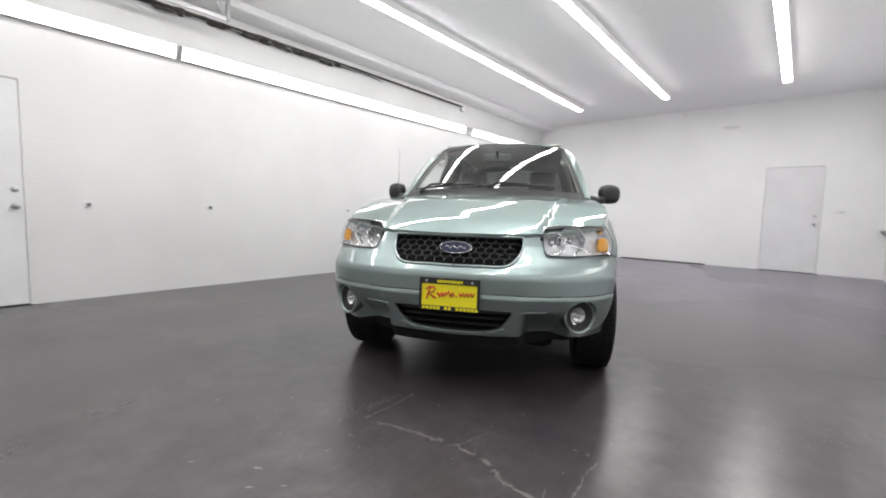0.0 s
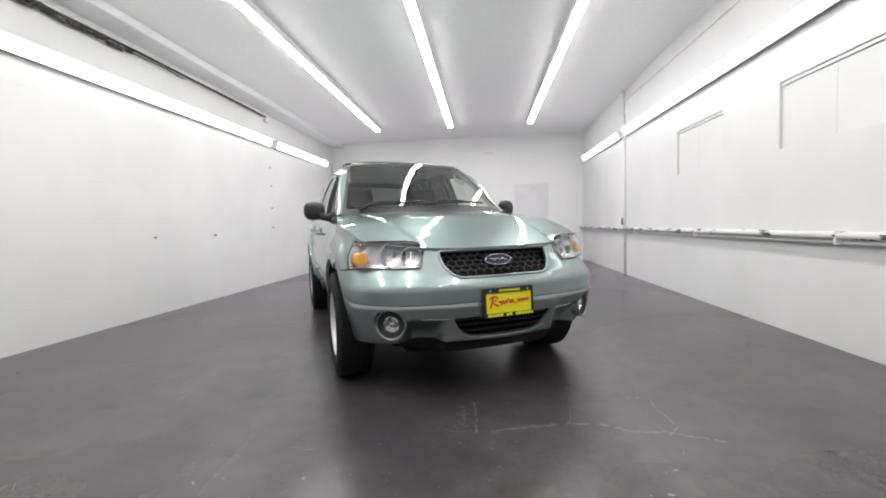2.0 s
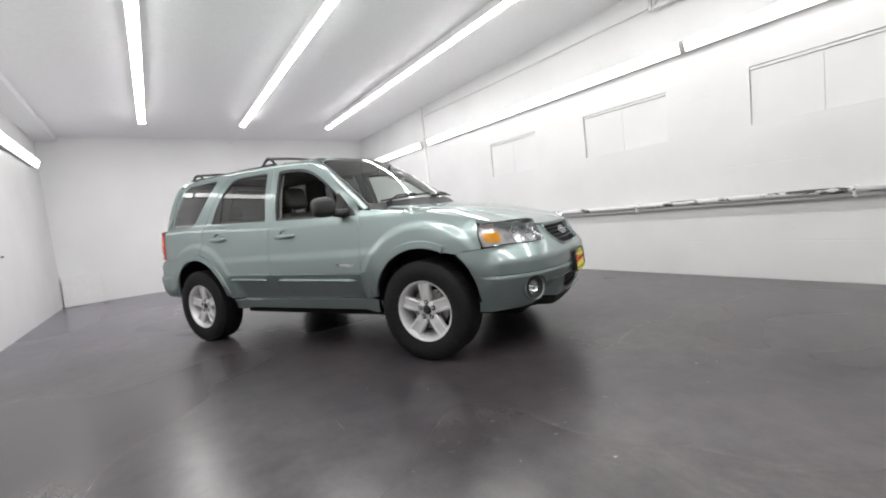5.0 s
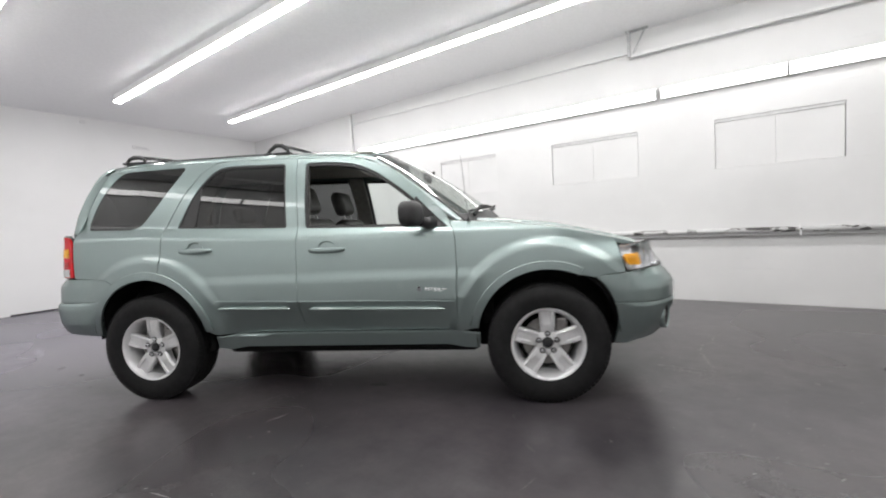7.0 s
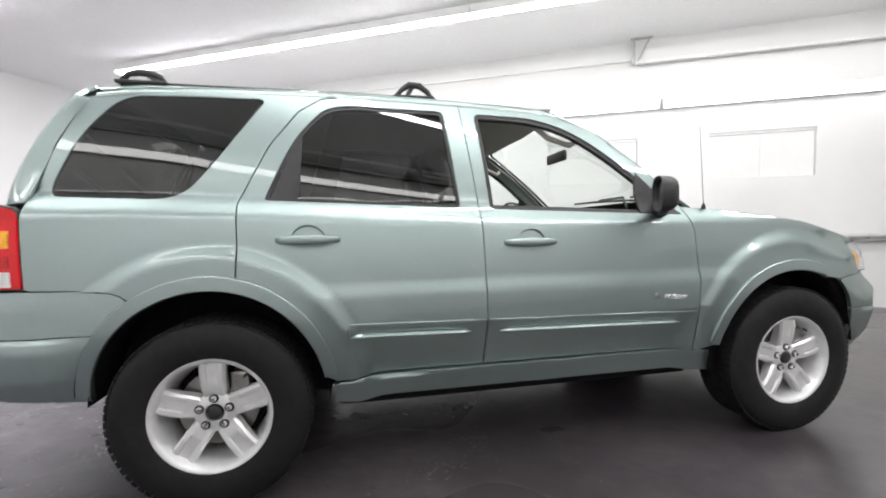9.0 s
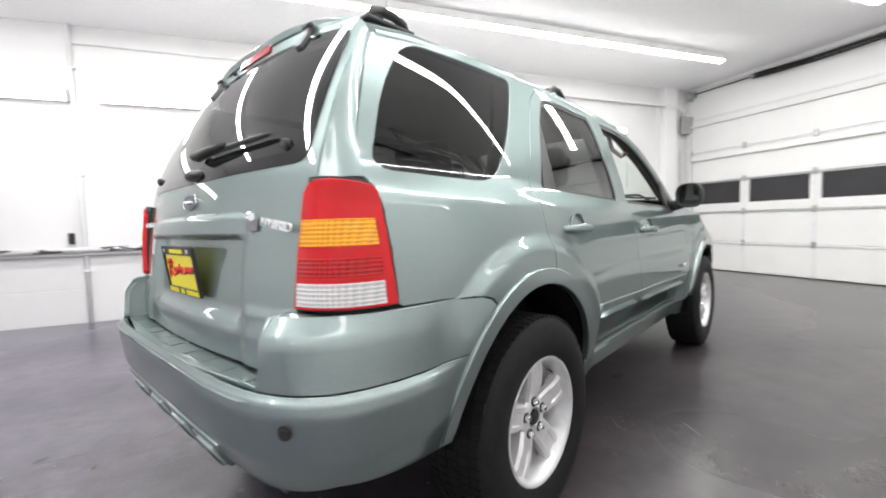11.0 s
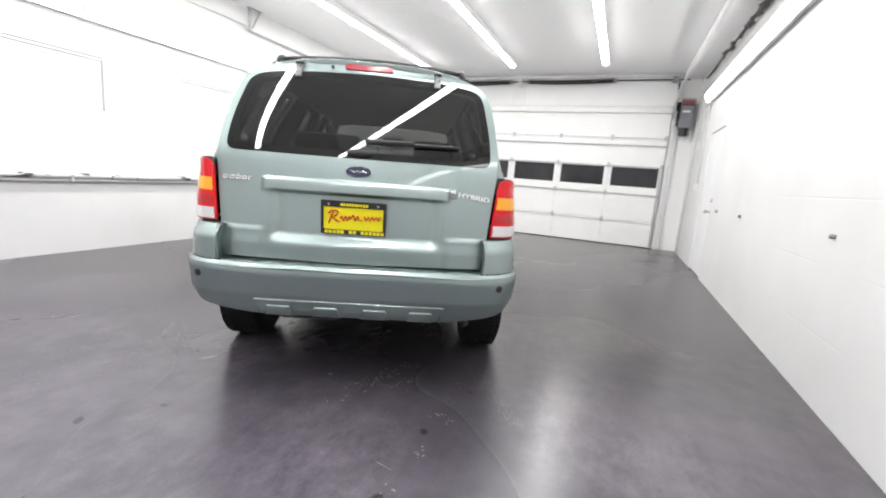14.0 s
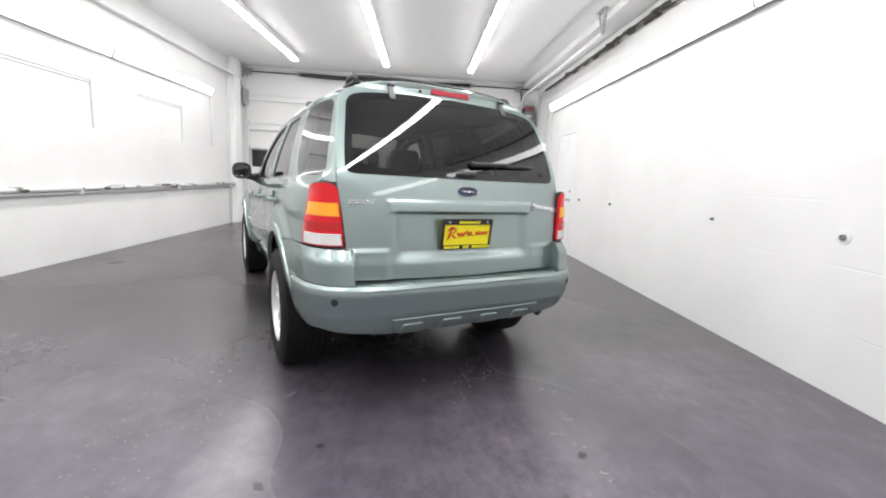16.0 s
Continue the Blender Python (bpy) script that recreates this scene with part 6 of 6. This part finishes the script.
# moulded valance with four raised pads
panel("valance", rounded(both([(0.0, 0.512), (ra(0.462), 0.512), (ra(0.44), 0.424), (0.0, 0.422)]), [0, 0.01, 0.01, 0, 0.01, 0.01]), r_low, M_PAINT, rbum, step=(0.05, 0.02), thick=0.03, lift=0.007, edge=0.006)
for x in (-0.345, -0.118, 0.118, 0.345):
    panel("pad", rounded([(x - 0.075, 0.428), (x + 0.075, 0.428), (x + 0.055, 0.484), (x - 0.055, 0.484)], 0.010), lambda x, z: r_low(ra(x), z), M_PAINT, rbum, step=(0.02, 0.02), thick=0.03, lift=0.017, edge=0.007)
for sg in (-1, 1):
    if sg < 0:
        part("exhaust_tip", tube([(-0.56, 1.95, 0.42), (-0.57, 2.08, 0.425), (-0.58, 2.14, 0.40)], 0.024, 14), M_DARK, car, "", True)

# ---- wheels ----
def wheel(sg, y):
    """Tyre with tread blocks, five-spoke alloy rim, brake disc. Local x points outwards."""
    w = empty("wheel", pose(sg * 0.770, y, 0.3600) @ (pose(0, 0, 0) if sg > 0 else pose(0, 0, 0, 0, 0, 180)) @ Matrix.Diagonal((1, 0.978, 0.978, 1)), car)
    prof = [(-0.105, 0.220), (-0.118, 0.238), (-0.122, 0.285), (-0.114, 0.335), (-0.100, 0.356), (-0.085, 0.364), (0.085, 0.364), (0.100, 0.356), (0.112, 0.340), (0.121, 0.300), (0.119, 0.255), (0.110, 0.232), (0.104, 0.221)]
    part("tyre", lathe(prof, 72), M_RUBBER, w, "black road tyre", 50)
    bm = bmesh.new()
    for k in range(72):
        a = 2 * math.pi * k / 72
        for i, (x, wd) in enumerate(((-0.083, 0.030), (-0.042, 0.030), (0.0, 0.032), (0.042, 0.030), (0.083, 0.030))):
            add_box(bm, (x - wd / 2, -0.0125, 0.360), (x + wd / 2, 0.0125, 0.3685), 0, 1, Matrix.Rotation(a + (0.02 if i % 2 else 0), 4, "X") @ Matrix.Rotation(0.0, 4, "Z"))
    tread = part("tread", bm, M_RUBBER, w)
    tread["kind"] = "stuff"
    rim = part("rim", lathe([(0.102, 0.226), (0.109, 0.223), (0.108, 0.214), (0.098, 0.207), (0.070, 0.198), (0.02, 0.184), (-0.09, 0.180), (-0.104, 0.205), (-0.105, 0.215)], 64), M_ALLOY, w, "silver alloy rim", 50)
    bm = bmesh.new()
    for k in range(5):
        a = 2 * math.pi * k / 5 + math.pi / 2
        rings = []
        for r, half, x, d in ((0.035, 0.036, 0.078, 0.05), (0.075, 0.043, 0.088, 0.05), (0.108, 0.046, 0.096, 0.048), (0.122, 0.046, 0.099, 0.045), (0.17, 0.048, 0.103, 0.04), (0.212, 0.051, 0.098, 0.04)):
            prf = [(-half, x - d), (-half, x - 0.010), (-half * 0.80, x), (-half * 0.50, x - 0.001), (-half * 0.42, x - 0.008), (half * 0.42, x - 0.008), (half * 0.50, x - 0.001), (half * 0.80, x), (half, x - 0.010), (half, x - d)]
            if r < 0.11:
                prf = [(u, min(v, x) if abs(u) > half * 0.5 else x - 0.001) for u, v in prf]
            rings.append([bm.verts.new(Matrix.Rotation(a - math.pi / 2, 3, "X") @ Vector((v, u, r))) for u, v in prf])
        for p, q in zip(rings, rings[1:]):
            for j in range(len(p) - 1):
                bm.faces.new((p[j], p[j + 1], q[j + 1], q[j]))
        bm.faces.new(rings[0])
        bm.faces.new(rings[-1][::-1])
    bmesh.ops.recalc_face_normals(bm, faces=bm.faces)
    face = []
    face.append(part("spokes", bm, M_ALLOY, rim, "", 35))
    face.append(part("hub", lathe([(0.03, 0.082), (0.078, 0.078), (0.086, 0.068), (0.088, 0.036), (0.080, 0.034)], 40), M_ALLOY, rim, "", 40))
    face.append(part("centre_cap", lathe([(0.070, 0.029), (0.090, 0.027), (0.093, 0.022), (0.094, 0.0)], 28), M_DARK, rim, "dark grey centre cap", 40))
    for k in range(5):
        a = 2 * math.pi * k / 5 
        c = Matrix.Rotation(a, 3, "X") @ Vector((0, 0, 0.057))
        # flat dark ring that draws the shade of a pocket round the nut
        face.append(part("lug_pocket_shade", lathe([(0.080, 0.018), (0.0895, 0.018), (0.0895, 0.011)], 14, "x", c), M_DARK, rim, "", True))
        face.append(part("lug_nut", lathe([(0.07, 0.013), (0.096, 0.012), (0.104, 0.008), (0.104, 0.0)], 12, "x", c), M_CHROME, rim, "", 40))
    face.append(part("valve", tube([(0.075, 0.12, 0.14), (0.10, 0.115, 0.135)], 0.004, 6), M_DARK, rim))
    for ob in face:
        ob.matrix_basis = pose(-0.018, 0, 0)
    part("brake_disc", lathe([(0.000, 0.150), (0.012, 0.150), (0.012, 0.07), (0.03, 0.065)], 40), M_STEELDISC, w, "", 40)
    part("brake_caliper", box((-0.03, 0.055, 0.06), (0.05, 0.125, 0.15), 0.012), M_STEELDISC, w)
    part("inner_drum", lathe([(-0.10, 0.0), (-0.10, 0.178), (-0.02, 0.17), (-0.02, 0.0)], 32), M_MATT, w)
    return w


for y in HUBS:
    for sg in (-1, 1):
        wheel(sg, y)

# underside
under = empty("underbody", None, car)
part("floor_pan", box((-0.68, -0.88, 0.265), (0.68, 0.90, 0.42), 0.03), M_MATT, under)
part("front_subframe", box((-0.52, -1.90, 0.250), (0.52, -0.86, 0.60), 0.04), M_MATT, under)
part("rear_subframe", box((-0.52, 0.86, 0.30), (0.52, 1.85, 0.62), 0.04), M_MATT, under)
part("silencer", box((0.1, 1.50, 0.29), (0.46, 1.92, 0.38), 0.04), M_DARK, under)
part("exhaust_pipe", tube([(0.12, -0.8, 0.25), (0.12, 0.6, 0.25), (0.25, 1.2, 0.27), (0.28, 1.6, 0.28)], 0.03, 12), M_DARK, under)
for y in HUBS:
    part("axle", tube([(-0.70, y, 0.36), (0.70, y, 0.36)], 0.035, 12), M_DARK, under)
for sg in (-1, 1):
    part("jack_rail", box((sg * 0.70 - 0.03, -0.85, 0.335), (sg * 0.70 + 0.03, 0.85, 0.37), 0.01), M_MATT, under)

# door mirrors
for sg in (-1, 1):
    mi = empty("door_mirror", Matrix.Translation((0.945 if sg > 0 else -0.928, -0.555, 1.178)) @ pose(0, 0, 0, 0, 0, sg * 24), car)
    bm = bmesh.new()
    rings = []
    for k in range(11):
        t = k / 10
        y = -0.030 + 0.080 * t
        s = (1 - (1 - min(1, t / 0.75)) ** 2.4) ** 0.5 * 0.55 + 0.45
        hw, hh = 0.090 * s, 0.079 * s
        ring = []
        for j in range(24):
            a = 2 * math.pi * j / 24
            ca, sa = math.cos(a), math.sin(a)
            ring.append(bm.verts.new((sg * 0.010 * t + hw * math.copysign(abs(ca) ** 0.75, ca), y, hh * math.copysign(abs(sa) ** 0.75, sa))))
        rings.append(ring)
    for a, b in zip(rings, rings[1:]):
        for j in range(24):
            bm.faces.new((a[j], a[(j + 1) % 24], b[(j + 1) % 24], b[j]))
    bm.faces.new(rings[0])
    # hollow back for the mirror glass
    inner = [bm.verts.new(v.co * 0.9 + Vector((0, 0.004, 0))) for v in rings[-1]]
    deep = [bm.verts.new(v.co * 0.86 + Vector((0, -0.012, 0))) for v in rings[-1]]
    for j in range(24):
        bm.faces.new((rings[-1][j], rings[-1][(j + 1) % 24], inner[(j + 1) % 24], inner[j]))
        bm.faces.new((inner[j], inner[(j + 1) % 24], deep[(j + 1) % 24], deep[j]))
    bmesh.ops.recalc_face_normals(bm, faces=bm.faces)
    shape = [(v.co.x, v.co.z) for v in deep]
    part("shell", bm, M_BLACK, mi, "black plastic mirror shell", 50)
    panel("mirror_glass", shape, lambda a, b: Vector((a, 0.034, b)), M_MIRROR, mi, step=(1, 1), thick=0, centre=(0, -1, 0))
    part("foot", tube([(-sg * 0.17, -0.005, -0.062), (-sg * 0.11, 0.0, -0.058), (-sg * 0.06, 0.0, -0.045)], [0.045, 0.034, 0.034], 12), M_BLACK, mi, "", True)

# aerial
ae = empty("aerial", Matrix.Translation((-0.790, -0.862, 1.116)), car)
part("base", lathe([(0.0, 0.011), (0.010, 0.010), (0.026, 0.005), (0.026, 0.0)], 14, "z"), M_BLACK, ae, "", 40)
part("rod", tube([(0, 0, 0.02), (-0.004, 0.03, 0.40)], [0.0016, 0.0011], 6), M_DARK, ae)

# roof rack: two cross bars on looped feet, and thin base strips
rack = empty("roof_rack", None, car)
for y in (0.50, 1.66):
    part("cross_bar", tube([(x, y + 0.01, 1.737 + 0.028 * (1 - (x / 0.5) ** 2)) for x in np.linspace(-0.50, 0.50, 15)], 0.013, 10), M_BLACK, rack, "", True)
    for sg in (-1, 1):
        x = sg * 0.515
        z0 = roof_map(x, y).z - 0.004
        ft = empty("foot", None, rack)
        part("loop", tube([(x, y - 0.075, z0 + 0.008), (x, y - 0.060, z0 + 0.034), (x - sg * 0.006, y - 0.02, 1.733), (x - sg * 0.01, y + 0.03, 1.737), (x - sg * 0.006, y + 0.065, z0 + 0.044), (x, y + 0.095, z0 + 0.010)], [0.011, 0.013, 0.016, 0.016, 0.013, 0.010], 10), M_BLACK, ft, "", True)
        part("pad", box((x - 0.022, y - 0.09, z0), (x + 0.022, y + 0.11, z0 + 0.014), 0.005), M_BLACK, ft)
for sg in (-1, 1):
    part("base_strip", tube([(sg * 0.515, y, roof_map(0.515, y).z + 0.001) for y in np.linspace(0.40, 1.75, 14)], 0.006, 8), M_BLACK, rack, "", True)

# side badges
for sg in (-1, 1):
    bmx = Matrix.Translation((sg * (side_x(-0.63, 0.715) + 0.006), -0.63, 0.712)) @ pose(0, 0, 0, 0, sg * 8, 0) @ (pose(0, 0, 0, 90, 0, -90) if sg < 0 else pose(0, 0, 0, 90, 0, 90))
    lettering("HYBRID", bmx @ pose(0.02, -0.004, 0) @ slant(0.25) @ Matrix.Diagonal((1.45, 1, 1, 1)), 0.028, M_LETTER, car)
    leaf_badge(car, bmx @ pose(-0.085, 0.002, 0.0), 0.8)


# ---- inside ----
def soft_block(parent, name, lo, hi, bevel, mat, m=None):
    return part(name, box(lo, hi, bevel, 4, m), mat, parent, "", True)


def front_seat(x):
    s = empty("front_seat", pose(x, -0.09, 0.52), car)
    soft_block(s, "cushion", (-0.25, -0.30, 0.0), (0.25, 0.24, 0.17), 0.06, M_LEATHER)
    lean = pose(0, 0.26, 0.10, -17, 0, 0)
    soft_block(s, "backrest", (-0.245, -0.07, 0.0), (0.245, 0.09, 0.60), 0.065, M_LEATHER, lean)
    hr = empty("headrest", lean, s)
    soft_block(hr, "pad", (-0.14, -0.05, 0.645), (0.14, 0.06, 0.865), 0.05, M_LEATHER)
    for dx in (-0.07, 0.07):
        part("post", tube([(dx, 0.0, 0.58), (dx, 0.0, 0.68)], 0.007, 8), M_CHROME, hr)


front_seat(-0.37)
front_seat(0.37)
rs = empty("rear_seat", pose(0, 0.98, 0.52), car)
soft_block(rs, "cushion", (-0.60, -0.28, 0.0), (0.60, 0.25, 0.18), 0.06, M_LEATHER)
for lo, hi in ((-0.60, 0.12), (0.13, 0.60)):
    soft_block(rs, "backrest", (lo, -0.06, 0.0), (hi, 0.08, 0.58), 0.06, M_LEATHER, pose(0, 0.25, 0.12, -14, 0, 0))
for x in (-0.38, 0.38):
    soft_block(rs, "headrest", (x - 0.13, -0.045, 0.60), (x + 0.13, 0.05, 0.75), 0.04, M_LEATHER, pose(0, 0.25, 0.12, -14, 0, 0))
dash = empty("dashboard", None, car)
soft_block(dash, "top", (-0.70, -0.98, 0.92), (0.70, -0.50, 1.115), 0.07, M_INTERIOR)
soft_block(dash, "console", (-0.13, -0.60, 0.45), (0.13, 0.15, 0.78), 0.04, M_INTERIOR)
soft_block(dash, "binnacle", (0.20, -0.66, 1.06), (0.56, -0.46, 1.16), 0.04, M_BLACK)
sw = empty("steering_wheel", pose(0.37, -0.36, 1.03, -62, 0, 0), car)
part("rim", tube([(0.185 * math.cos(a), 0.185 * math.sin(a), 0) for a in (2 * math.pi * k / 32 for k in range(33))], 0.015, 8), M_LEATHER, sw, "", True)
soft_block(sw, "boss", (-0.075, -0.06, -0.05), (0.075, 0.06, 0.015), 0.025, M_BLACK)
for a in (0, 180, 270):
    part("spoke", tube([(0.05 * math.cos(radians(a)), 0.05 * math.sin(radians(a)), -0.01), (0.18 * math.cos(radians(a)), 0.18 * math.sin(radians(a)), 0)], 0.014, 8), M_BLACK, sw, "", True)
mr = empty("inside_mirror", None, car)
soft_block(mr, "shell", (-0.12, -0.50, 1.455), (0.12, -0.47, 1.52), 0.012, M_BLACK)
part("stem", tube([(0, -0.50, 1.49), (0, -0.545, 1.535)], 0.010, 8), M_BLACK, mr)
for sg in (-1, 1):
    part("grab_handle", tube([(sg * 0.60, -0.30, 1.47), (sg * 0.575, -0.27, 1.45), (sg * 0.555, -0.16, 1.49), (sg * 0.575, -0.06, 1.555), (sg * 0.60, -0.04, 1.575)], 0.014, 10), M_HEADLINER, car, "", True)
    part("sun_visor", box((sg * 0.32 - 0.22, -0.20, 1.632), (sg * 0.32 + 0.22, -0.04, 1.645), 0.007), M_HEADLINER, car)
part("cabin_floor", box((-0.61, -0.90, 0.44), (0.61, 1.98, 0.50), 0.01), M_MATT, car)
part("load_floor", box((-0.60, 1.30, 0.50), (0.60, 2.08, 0.72), 0.02), M_INTERIOR, car)
part("bulkhead", box((-0.70, -0.99, 0.45), (0.70, -0.92, 1.02), 0.01), M_MATT, car)
part("bay_floor", box((-0.60, -1.95, 0.55), (0.60, -0.95, 0.70), 0.02), M_MATT, car)
